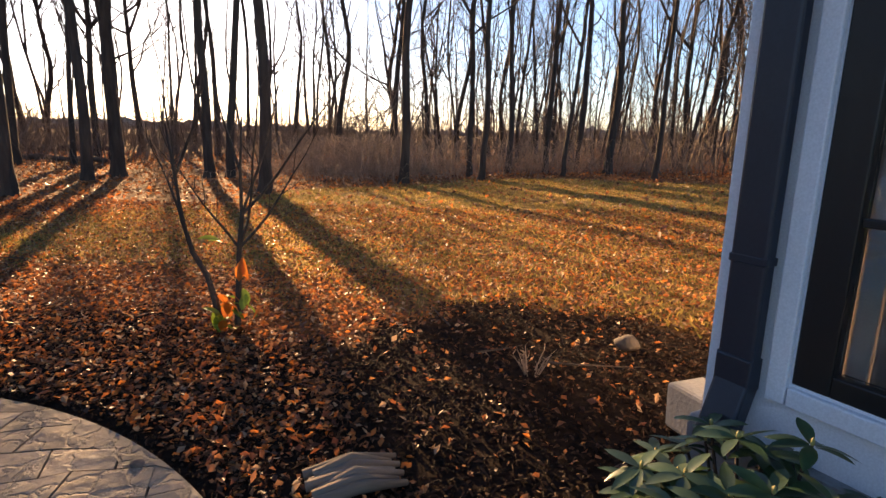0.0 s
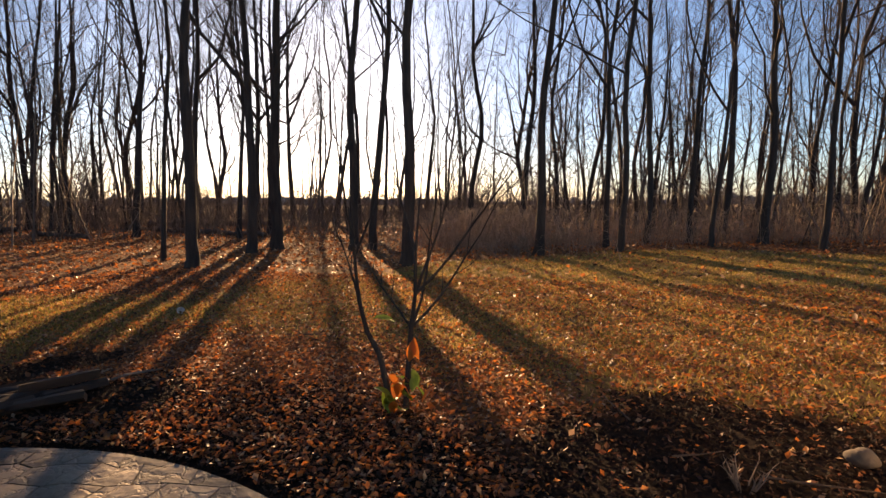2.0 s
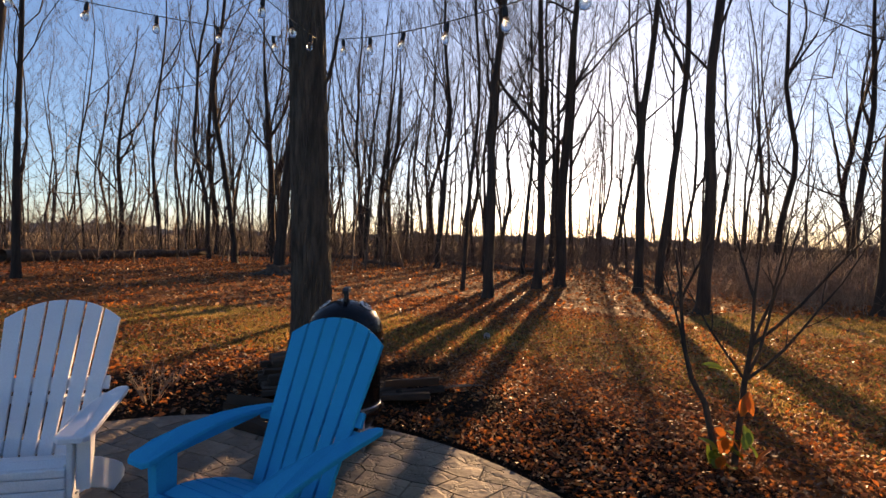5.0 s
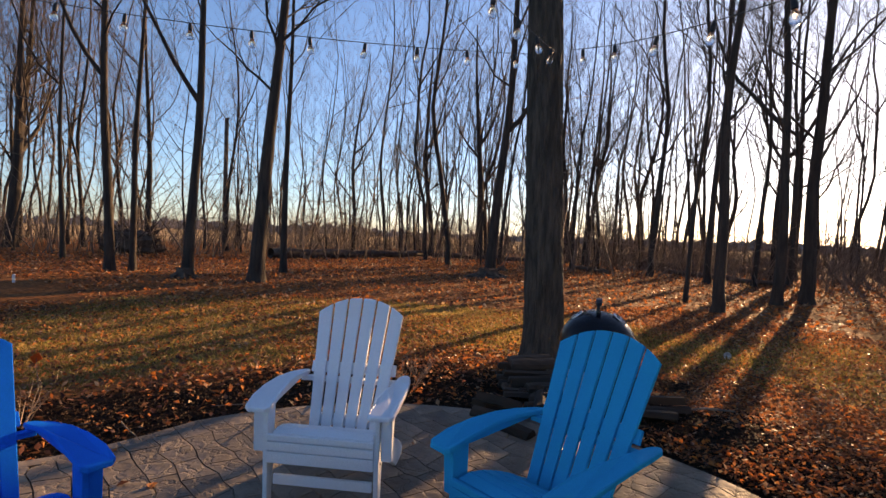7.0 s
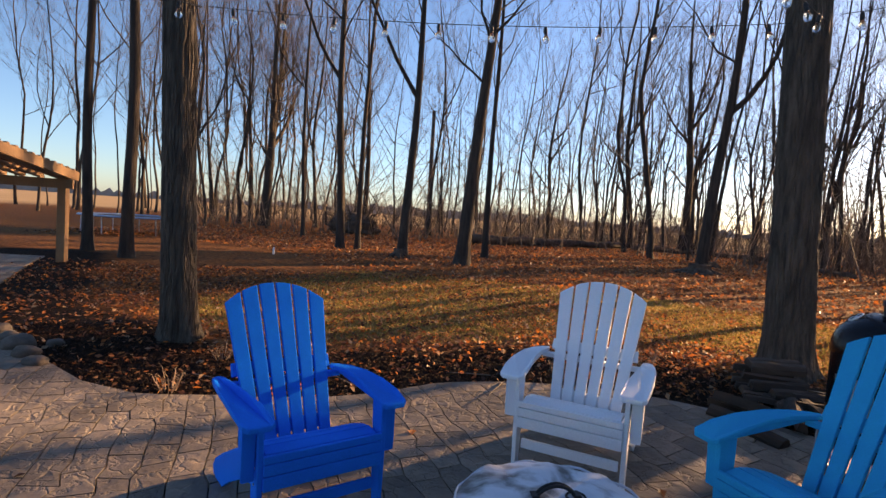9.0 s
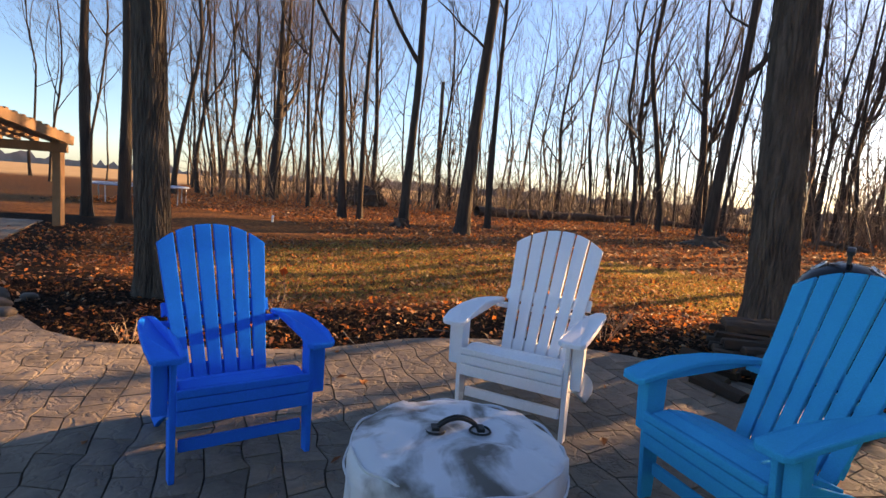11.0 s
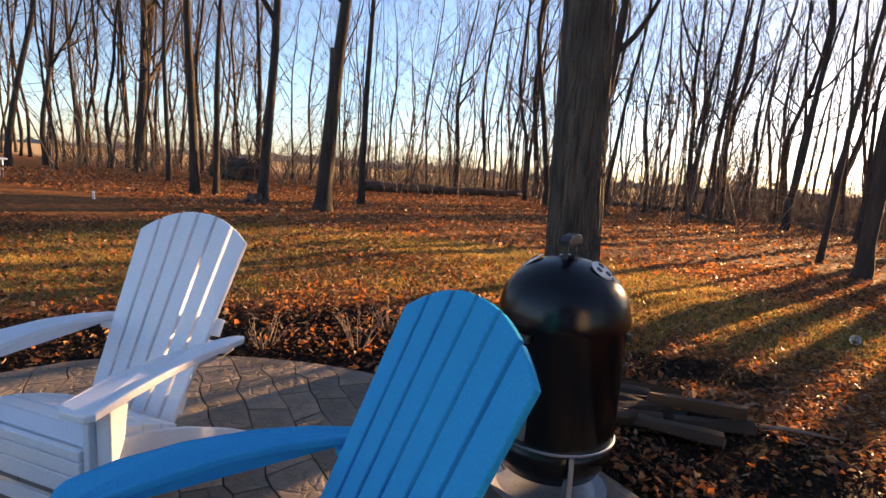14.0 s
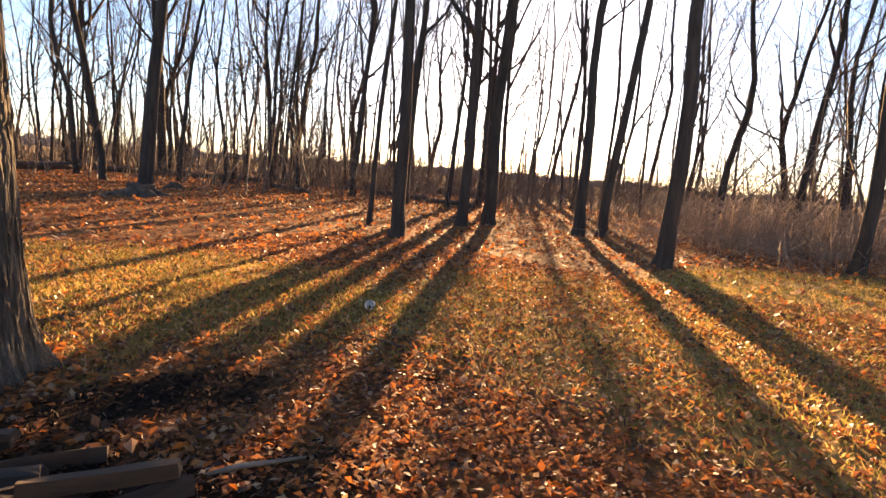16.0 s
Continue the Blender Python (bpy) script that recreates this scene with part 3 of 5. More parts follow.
old_tree(-7.40, -3.08, 0.37, 0.015, -0.030, 4.1, "sunlit grey-brown tree in the mulch bed beside the path")

# x, y, diameter, lean in x and y
AHEAD = [
    (-8.81, 10.91, 0.27, 0.021, 0.016), (-9.76, 14.79, 0.29, 0.015, 0.009), (-9.60, 15.91, 0.38, 0.042, 0.025), (-7.10, 16.34, 0.29, 0.043, 0.018),
    (-6.54, 16.52, 0.25, 0.054, 0.020), (-4.10, 12.30, 0.28, 0.085, 0.028), (-10.7, 12.2, 0.13, 0.007, 0.006), (-1.24, 15.6, 0.27, 0.068, 0.004),
    (-2.57, 25.2, 0.30, 0.042, 0.004), (0.73, 18.5, 0.20, 0.076, -0.004), (1.05, 16.9, 0.20, 0.13, -0.012), (2.27, 20.7, 0.23, 0.056, -0.007),
    (3.77, 21.1, 0.22, 0.024, -0.005), (4.07, 19.3, 0.16, 0.066, -0.015), (6.13, 21.1, 0.32, 0.069, -0.021), (6.9, 18.4, 0.19, 0.105, -0.041),
]
for i, (x, y, dia, lx, ly) in enumerate(AHEAD):
    tree(x, y, dia, 0.55 * lx, 0.55 * ly, 100 + i, fork=0.20, bend=0.10, limbs=13, subs=6, twigs=6, leaders=(1, 2, 0, 1)[i % 4])
LEFT = [
    (-17.4, 2.07, 0.46, 0.009, 0.052), (-19.8, 0.36, 0.35, 0.001, 0.030), (-21.3, -1.84, 0.31, 0.003, -0.020), (-21.4, -1.20, 0.22, 0.0, 0.010),
    (-40.5, -7.9, 0.66, -0.01, 0.045), (-28.0, -3.9, 0.22, 0.002, -0.020), (-21.0, 3.6, 0.25, -0.003, -0.010), (-19.4, 11.5, 0.46, 0.012, 0.045),
    (-34.5, 20.4, 0.60, -0.03, -0.04), (-41.0, -0.9, 0.44, 0.0, -0.03), (-15.6, 19.8, 0.30, 0.014, 0.010), (-15.0, -6.7, 0.31, 0.003, 0.004),
    (-15.9, -8.0, 0.26, 0.011, -0.010), (-38.7, -7.6, 0.70, -0.001, 0.030), (-43.5, -12.2, 0.30, 0.027, -0.05), (-44.0, -9.5, 0.40, 0.015, -0.03),
]
for i, (x, y, dia, lx, ly) in enumerate(LEFT):
    tree(x, y, dia, lx, ly, 200 + i, fork=0.30, bend=0.06, limbs=12, subs=6, twigs=6, leaders=(0, 1, 1)[i % 3])
DEEP = [
    (-30.9, 25.3, 0.40, -0.005, 0.0), (-31.0, 27.5, 0.42, 0.04, 0.04), (-31.5, 33.5, 0.42, 0.03, 0.03), (-27.0, 37.0, 0.42, 0.07, 0.05), (-3.55, 36.8, 0.42, 0.048, 0.0),
    (-37.5, 21.9, 0.42, 0.06, 0.06), (-39.5, 19.0, 0.50, -0.01, -0.02), (-40.2, 3.8, 0.28, 0.0, -0.02), (-44.0, 14.0, 0.40, 0.0, 0.05), (-5.2, 25.6, 0.30, 0.069, 0.013),
    (16.4, 36.5, 0.50, 0.16, -0.07), (11.5, 27.5, 0.30, 0.10, -0.03),
    # these five are added along the sun's line to throw shade on the patio
    (-16.58, 26.0, 0.34, 0.01, 0.0), (-17.29, 29.0, 0.36, 0.0, 0.01), (-14.66, 24.0, 0.26, 0.01, 0.0), (-17.26, 31.0, 0.34, 0.0, 0.0), (-14.35, 21.0, 0.22, 0.015, 0.01),
]
for i, (x, y, dia, lx, ly) in enumerate(DEEP):
    tree(x, y, dia, lx, ly, 300 + i, fork=0.16, bend=0.25 if i < 12 else 0.08, limbs=16, subs=6, twigs=7, leaders=2, label="tall bare many-branched tree deep in the wood")


def far_trees():
    rng = random.Random(77)
    kinds = []
    for k in range(11):
        t = tree(0, 0, rng.uniform(0.14, 0.31), rng.uniform(-.03, .03), rng.uniform(-.03, .03), 400 + k, height=rng.uniform(17, 24), label="slender bare tree far back in the wood",
                 fork=rng.uniform(0.12, 0.38), limbs=14, subs=5, twigs=6, sides=6, bend=0.20, leaders=k % 3)
        kinds.append(t)
    placed = []
    tries = 0
    while len(placed) < 205 and tries < 9000:
        tries += 1
        ang, r = rng.uniform(-42, 112), 24 + 52 * rng.random() ** 0.8
        if 70 < ang < 100 and (r < 40 or rng.random() < 0.4):
            continue
        if ang > 50 and r < 29:
            continue
        if 0 < ang < 38 and rng.random() < 0.5:
            continue
        x, y = -1 - r * math.sin(radians(ang)), r * math.cos(radians(ang))
        if any((x - a) ** 2 + (y - b) ** 2 < 2.2 for a, b in placed):
            continue
        placed.append((x, y))
        src = kinds[rng.randrange(len(kinds))]
        s = rng.uniform(0.8, 1.2)
        m = pose(x, y, 0, 0, 0, rng.uniform(0, 360)) @ Matrix.Diagonal((s, s, s, 1))
        if len(placed) <= len(kinds):
            kinds[len(placed) - 1].matrix_world = m
        else:
            copy_thing(src, pose(x, y, 0, 0, 0, rng.uniform(0, 360)))
    for k in range(26):
        ang, r = 92 + 1.15 * k + rng.uniform(-.6, .6), rng.uniform(38, 62)
        copy_thing(kinds[rng.randrange(len(kinds))], pose(-1 - r * math.sin(radians(ang)), r * math.cos(radians(ang)), 0, 0, 0, rng.uniform(0, 360)))


def far_poles():
    """Slim leafless poles between and behind the larger trees."""
    rng = random.Random(78)
    t = Tubes()
    for k in range(330):
        ang, r = (rng.uniform(-44, 84), 27 + 50 * rng.random()) if k > 40 else (rng.uniform(10, 44), rng.uniform(27, 74))
        if k > 40 and (0 < ang < 40 or (ang > 60 and r < 36)):
            continue
        x, y = -1 - r * math.sin(radians(ang)), r * math.cos(radians(ang))
        h, r0 = rng.uniform(9, 18), rng.uniform(0.05, 0.12)
        stem = branch_path(rng, (x, y, -0.1), (rng.gauss(0, .06), rng.gauss(0, .06), 1), h, 9, 0.25, 0.13)
        t.add(stem, [r0 * (1 - 0.1 * i) for i in range(10)], 5, False)
        for n in range(11):
            j = rng.randrange(3, 10)
            side = branch_path(rng, stem[j], (rng.uniform(-1, 1), rng.uniform(-1, 1), rng.uniform(0.3, 1.2)), h * rng.uniform(.08, .2), 3, 0.1, 0.3)
            r1 = r0 * (1 - 0.1 * j) * 0.45 + 0.004
            t.add(side, [r1, r1 * .7, r1 * .5, r1 * .25], 3, False)
            for q in (1, 2, 3):
                t.add([side[q], side[q] + Vector((rng.uniform(-1, 1), rng.uniform(-1, 1), rng.uniform(0, 1))) * h * .07], [r1 * .4, 0.004], 3, False)
    tagged(t.part("pole_trees", M_BARK), "many slim bare poles deep in the wood", "trees", kind="stuff")


far_trees()
far_poles()


def undergrowth():
    """Thin saplings and brambles between the trunks, and the thicket at the lawn's edge."""
    rng = random.Random(31)
    far = Tubes()
    for n in range(9600):
        ang, r = (rng.uniform(-45, 108), 23 + 50 * rng.random()) if n % 4 else (rng.uniform(8, 48), 26 + 40 * rng.random())
        if ang > 55 and r < 29:
            continue
        x, y = -1 - r * math.sin(radians(ang)), r * math.cos(radians(ang))
        h = rng.uniform(0.7, 3.0) if rng.random() < 0.76 else rng.uniform(3, 9)
        if 10 < ang < 44:
            h = min(h, rng.uniform(0.8, 3.4))
        rr = 0.008 + 0.0042 * h
        stem = branch_path(rng, (x, y, -0.05), (rng.gauss(0, .4), rng.gauss(0, .4), 1), h, 3, 0.0, 0.34)
        far.add(stem, [rr, rr * .75, rr * .5, rr * .2], 3, False)
        for _b in range(4):
            j = rng.randrange(1, 4)
            dv = Vector((rng.uniform(-1, 1), rng.uniform(-1, 1), rng.uniform(-.3, 1)))
            far.add([stem[j], stem[j] + dv * h * rng.uniform(.2, .5)], [rr * .5, 0.004], 3, False)
    tagged(far.part("undergrowth", M_SAPLING), "dense brown saplings and brambles between trunks", "undergrowth", kind="stuff")
    belt = Tubes()
    for _ in range(4300):
        ang, r = rng.uniform(-48, 78), 48 + 34 * rng.random()
        x, y = -1 - r * math.sin(radians(ang)), r * math.cos(radians(ang))
        h = rng.uniform(0.8, 5.0) * (0.6 + 0.4 * math.sin(ang * 0.9) * math.sin(ang * 0.37 + 1))
        rr = 0.014 + 0.006 * h
        top = Vector((x + rng.gauss(0, .25) * h, y + rng.gauss(0, .25) * h, h))
        belt.add([(x, y, -0.05), top], [rr, rr * .3], 3, False)
        for _b in range(3):
            p = Vector((x, y, 0)).lerp(top, rng.uniform(.3, .9))
            belt.add([p, p + Vector((rng.uniform(-1, 1), rng.uniform(-1, 1), rng.uniform(0, 1))) * h * .35], [rr * .5, 0.004], 3, False)
    tagged(belt.part("sapling_belt", M_SAPLING), "far belt of thin grey-brown saplings", "saplings", kind="stuff")
    near = Tubes()
    for _ in range(3400):
        k = rng.random()
        x, y = -5.0 + 16 * k + rng.gauss(0, 0.8), 16.3 + 6.5 * k + abs(rng.gauss(0, 2.6))
        if rng.random() < 0.35:
            x, y = -3.0 + rng.gauss(0, 1.8), 18.5 + rng.gauss(0, 1.8)
        a, l = rng.uniform(0, 6.28), rng.uniform(0.4, 1.1)
        h = 0.22 + 1.15 * rng.random() ** 1.8
        c, s = math.cos(a), math.sin(a)
        near.add([(x, y, -0.03), (x + c * l * .35, y + s * l * .35, h * 0.85), (x + c * l * .75, y + s * l * .75, h), (x + c * l * 1.2, y + s * l * 1.2, h * 0.75)], [0.007, 0.006, 0.005, 0.002], 3, False)
    tagged(near.part("bramble_thicket", M_BRUSH), "tangled thicket of tan brambles at the lawn edge", "thicket", kind="stuff")


undergrowth()


def log_thing(a, b, dia, label, seed):
    rng = random.Random(seed)
    a, b = Vector(a), Vector(b)
    ob = thing("fallen_log", Matrix.Translation(a), label, "log")
    t = Tubes()
    n = 12
    d = b - a
    t.add([d * (i / n) + Vector((0, 0, dia * 0.42 + 0.04 * math.sin(i * 1.7 + seed))) for i in range(n + 1)], [dia / 2 * (1 - 0.35 * i / n) * rng.uniform(0.93, 1.07) for i in range(n + 1)], 12)
    t.part("log", M_DEADWOOD, ob)
    for _ in range(6):
        s = Tubes()
        k = rng.uniform(0.3, 1)
        p = d * k + Vector((0, 0, dia * 0.6))
        s.add([p, p + Vector((rng.uniform(-.4, .4), rng.uniform(-.4, .4), rng.uniform(.3, .9)))], [0.03, 0.008], 4)
        s.part("branch_stub", M_DEADWOOD, ob)


log_thing((-30.5, 4.9, 0), (-36.0, 16.5, 0), 0.62, "long rotting dark log lying across leaf litter", 1)
log_thing((-21.8, 24.6, 0), (-13.6, 21.8, 0), 0.30, "thin fallen log between the trunks", 2)
log_thing((-24.5, 20.5, 0), (-20.5, 19.2, 0), 0.28, "short fallen log on leaf litter", 3)
log_thing((-26.5, 29.4, 0), (-19.0, 32.2, 0), 0.50, "thick dark fallen log below the low sun", 7)
log_thing((-37.0, 18.0, 0), (-30.0, 24.0, 0), 0.40, "dark fallen trunk in the undergrowth", 4)


def stump(x, y, dia, h, seed, label):
    rng = random.Random(seed)
    ob = thing("stump", pose(x, y, float(lie(x, y))), label, "stump")
    n = 22
    v, f = [], []
    for j, (z, k) in enumerate(((-0.1, 1.7), (0.05, 1.4), (0.2 * h, 1.08), (0.7 * h, 0.95), (h, 0.95))):
        for i in range(n):
            a = 2 * math.pi * i / n
            r = dia / 2 * k * (1 + 0.12 * math.sin(5 * a + seed) * (1.6 if j < 2 else 0.6))
            v.append((r * math.cos(a), r * math.sin(a), z + (rng.uniform(-.12, .12) * h if j == 4 else 0)))
    for j in range(4):
        for i in range(n):
            f.append((j * n + i, j * n + (i + 1) % n, (j + 1) * n + (i + 1) % n, (j + 1) * n + i))
    mesh_part("stump_wood", v, f, M_DEADWOOD, ob)
    b = bmesh.new()
    vs = [b.verts.new(v[4 * n + i]) for i in range(n)]
    c = b.verts.new((0, 0, h * 0.9))
    for i in range(n):
        b.faces.new((vs[i], vs[(i + 1) % n], c))
    part("cut_top", b, M_CUT, ob, "splintered pale top")
    for k in range(7):
        roots = Tubes()
        a = 2 * math.pi * k / 7 + rng.uniform(-.3, .3)
        roots.add([(dia * .35 * math.cos(a), dia * .35 * math.sin(a), 0.16), (dia * .8 * math.cos(a), dia * .8 * math.sin(a), 0.05), (dia * 1.4 * math.cos(a + .2), dia * 1.4 * math.sin(a + .2), -0.05)], [dia * .12, dia * .08, dia * .03], 6)
        roots.part("root", M_DEADWOOD, ob)


stump(-25.0, 26.5, 0.95, 0.62, 1, "weathered broken tree stump on leaf litter")
stump(-18.6, 0.2, 0.40, 0.28, 2, "low dark cut stump beside a trunk")
stump(-18.9, 11.1, 0.80, 0.35, 3, "gnarled root flare around a trunk base")
stump(-27.5, 20.0, 0.40, 0.25, 5, "low grey stump in leaf litter")
stump(-23.0, 14.5, 0.35, 0.22, 6, "small rotten stump in leaf litter")


def root_plate(x, y):
    rng = random.Random(9)
    ob = thing("uprooted_root_ball", pose(x, y, float(lie(x, y))), "upturned dark root ball of a fallen tree", "roots")
    b = bmesh.new()
    bmesh.ops.create_icosphere(b, subdivisions=3, radius=1.0)
    for v in b.verts:
        v.co *= 1 + 0.35 * noise.noise(v.co * 2.3) + 0.15 * noise.noise(v.co * 6)
        v.co = Vector((v.co.x * 0.6, v.co.y * 1.4, max(v.co.z, -0.75) * 0.75 + 0.5))
    part("soil_mass", b, M_DEADWOOD, ob)
    t = Tubes()
    for _ in range(46):
        a, e = rng.uniform(0, 6.28), rng.uniform(-0.1, 1.2)
        d = Vector((math.cos(a) * 0.6, math.sin(a) * 1.3, e))
        p = d * 0.75 + Vector((0, 0, 0.5))
        t.add(branch_path(rng, p, d, rng.uniform(0.5, 1.3), 4, 0.0, 0.35), [0.06, 0.045, 0.03, 0.02, 0.008], 5)
    t.part("roots", M_DEADWOOD, ob)


root_plate(-33.5, -1.6)


def snag():
    ob = thing("dead_snag", pose(-40.6, 3.7, 0), "straight broken dead trunk without branches", "tree")
    t = Tubes()
    t.add([(0, 0, -0.1), (0.0, -0.06, 4), (0.0, -0.1, 9.0)], [0.17, 0.15, 0.13], 10)
    t.part("trunk", M_DEADWOOD, ob)


snag()

# ---- house ----
def build_house():
    x0, y1, y0, x1, top = 0.0, 0.0, -9.0, 6.0, 2.9
    before = set(scene.objects)
    wy0, wy1, wz0, wz1 = -1.66, -0.30, 0.585, 2.25
    b = bmesh.new()
    for lo, hi, za, zb in ((y0, wy0, 0.32, top), (wy1, y1, 0.32, top), (wy0, wy1, 0.32, wz0), (wy0, wy1, wz1, top)):
        box((0.16, hi - lo, zb - za), Matrix.Translation((x0 + 0.08, (lo + hi) / 2, (za + zb) / 2)), 0, b)
    bmesh.ops.remove_doubles(b, verts=b.verts, dist=1e-4)
    tagged(part("wall_west", b, M_SIDING), "white-painted house wall with trim boards", "wall", kind="structure")
    for name, size, c in (("wall_north", (x1 - x0 - 0.16, 0.16, top - 0.32), ((x0 + 0.16 + x1) / 2, y1 - 0.08, (top + 0.32) / 2)), ("wall_east", (0.16, y1 - y0 - 0.32, top - 0.32), (x1 - 0.08, (y0 + y1) / 2, (top + 0.32) / 2)),
                          ("wall_south", (x1 - x0 - 0.16, 0.16, top - 0.32), ((x0 + 0.16 + x1) / 2, y0 + 0.08, (top + 0.32) / 2))):
        tagged(part(name, box(size, Matrix.Translation(c), 0), M_SIDING), "white-painted house wall", "wall", kind="structure")
    tagged(part("foundation", box((x1 - x0 + 0.10, y1 - y0 + 0.10, 0.52), Matrix.Translation(((x0 + x1) / 2, (y0 + y1) / 2, 0.06)), 0.02), M_CONCRETE), "grey concrete house foundation", "foundation", kind="structure")
    tagged(part("floor", box((x1 - x0 - 0.4, y1 - y0 - 0.4, 0.05), Matrix.Translation(((x0 + x1) / 2, (y0 + y1) / 2, 0.35)), 0), M_ROOM), "dim indoor floor", "floor", kind="structure")
    tagged(part("ceiling", box((x1 - x0, y1 - y0, 0.12), Matrix.Translation(((x0 + x1) / 2, (y0 + y1) / 2, top + 0.06)), 0), M_SIDING), "white ceiling", "ceiling", kind="structure")
    tagged(part("roof", slab([(y0 - 0.3, 0), (y1 + 0.3, 0), ((y0 + y1) / 2, 2.2)], x1 - x0 + 0.5, Matrix.Translation((x0 - 0.25, 0, top + 0.12)) @ Matrix(((0, 0, 1, 0), (1, 0, 0, 0), (0, 1, 0, 0), (0, 0, 0, 1))), 0), M_ROOF), "dark shingled gable roof", "roof", kind="structure")
    # corner board and window casing
    tagged(part("trim", box((0.03, 0.05, top - 0.34), Matrix.Translation((x0 - 0.015, y1 - 0.024, (top + 0.34) / 2)), 0.004), M_SIDING), "white corner board", "trim", kind="structure")
    casing = bmesh.new()
    for c, s in (((wy1 + 0.04, (wz0 + wz1) / 2), (0.07, wz1 - wz0 + 0.16)), ((wy0 - 0.04, (wz0 + wz1) / 2), (0.07, wz1 - wz0 + 0.16)), (((wy0 + wy1) / 2, wz0 - 0.045), (wy1 - wy0, 0.07)), (((wy0 + wy1) / 2, wz1 + 0.045), (wy1 - wy0, 0.07))):
        box((0.03, s[0], s[1]), Matrix.Translation((x0 - 0.013, c[0], c[1])), 0.006, casing)
    tagged(part("trim", casing, M_SIDING), "white moulded window casing", "trim", kind="structure")
    win = thing("window_1", pose(x0 + 0.03, 0, 0), "black-framed window with grid bars and drawn curtain", "window", kind="structure")
    fr = bmesh.new()
    fw = 0.12
    for cy, cz, sy, sz in ((wy1 - fw / 2, (wz0 + wz1) / 2, fw, wz1 - wz0), (wy0 + fw / 2, (wz0 + wz1) / 2, fw, wz1 - wz0), ((wy0 + wy1) / 2, wz0 + 0.0375, wy1 - wy0 - 2 * fw, 0.075), ((wy0 + wy1) / 2, wz1 - 0.05, wy1 - wy0 - 2 * fw, 0.10)):
        box((0.07, sy, sz), Matrix.Translation((0, cy, cz)), 0.006, fr)
    part("window_frame", fr, M_FRAME, win)
    zs = [wz0 + 0.075, 1.17, 1.69, wz1 - 0.10]
    ys = [wy0 + fw, (wy0 + wy1) / 2, wy1 - fw]
    for z in zs[1:3]:
        part("glazing_bar", box((0.045, ys[2] - ys[0], 0.028), Matrix.Translation((0, (ys[0] + ys[2]) / 2, z)), 0.004), M_FRAME, win)
    for za, zb in zip(zs, zs[1:]):
        part("glazing_bar", box((0.04, 0.028, zb - za - 0.03), Matrix.Translation((0, ys[1], (za + zb) / 2)), 0.004), M_FRAME, win)
        for ya, yb in zip(ys, ys[1:]):
            pane = part("pane", box((0.006, yb - ya - 0.004, zb - za - 0.004), Matrix.Translation((0.004, (ya + yb) / 2, (za + zb) / 2)), 0), M_GLASS, win)
            pane.visible_shadow = False
    cur = bmesh.new()
    prev = None
    for i in range(61):
        y = wy0 - 0.1 + (wy1 - wy0 + 0.2) * i / 60
        x = x0 + 0.22 + 0.018 * math.sin(i * 0.9) + 0.01 * math.sin(i * 0.37)
        pair = (cur.verts.new((x, y, wz0 - 0.15)), cur.verts.new((x, y, wz1 + 0.1)))
        if prev:
            cur.faces.new((prev[0], pair[0], pair[1], prev[1]))
        prev = pair
    bmesh.ops.solidify(cur, geom=cur.faces[:], thickness=0.004)
    tagged(part("curtain", cur, M_CURTAIN, smooth=True), "beige-grey curtain hanging behind the window glass", "curtain")
    pipe = thing("downspout", pose(x0 - 0.045, -0.13, 0), "dark navy metal downspout at the house corner", "downspout")
    part("pipe", box((0.06, 0.135, top - 0.62), Matrix.Translation((0, 0, (top + 0.62) / 2)), 0.012), M_PIPE, pipe)
    el = slab([(-0.0675, 0), (0.0675, 0), (0.0675, 0.12), (-0.0675, 0.12)], 0.08, Matrix.Translation((-0.04, 0.0, 0.52)) @ Matrix(((0, 0, 1, 0), (1, 0, 0, 0), (0, 1, 0, 0), (0, 0, 0, 1))), 0.008)
    part("elbow", el, M_PIPE, pipe)
    part("spout", box((0.08, 0.135, 0.26), Matrix.Translation((-0.045, 0.0, 0.42)) @ pose(0, 0, 0, 0, 22, 0), 0.012), M_PIPE, pipe)
    for z in (1.0, 2.3):
        part("strap", box((0.066, 0.141, 0.03), Matrix.Translation((0.0, 0, z)), 0.004), M_PIPE, pipe)
    turn = pose(1.08, 2.03, 0, 0, 0, 30)
    for ob in set(scene.objects) - before:
        if ob.parent is None:
            ob.matrix_world = turn @ ob.matrix_world
    tagged(part("splash_block", slab([(-0.12, -0.22), (0.15, -0.22), (0.12, 0.2), (-0.10, 0.2)], 0.24, pose(1.30, 2.36, 0.0, -3, 0, 20), 0.02), M_CONCRETE), "grey concrete block below the downspout", "splash block")


build_house()

# ---- chairs ----
def rounded_top(u0, u1, v_of, n=6):
    return [(u0 + (u1 - u0) * i / n, v_of(u0 + (u1 - u0) * i / n)) for i in range(n + 1)]


YZ = Matrix(((0, 0, 1, 0), (1, 0, 0, 0), (0, 1, 0, 0), (0, 0, 0, 1)))    # outline (y, z), thick along x


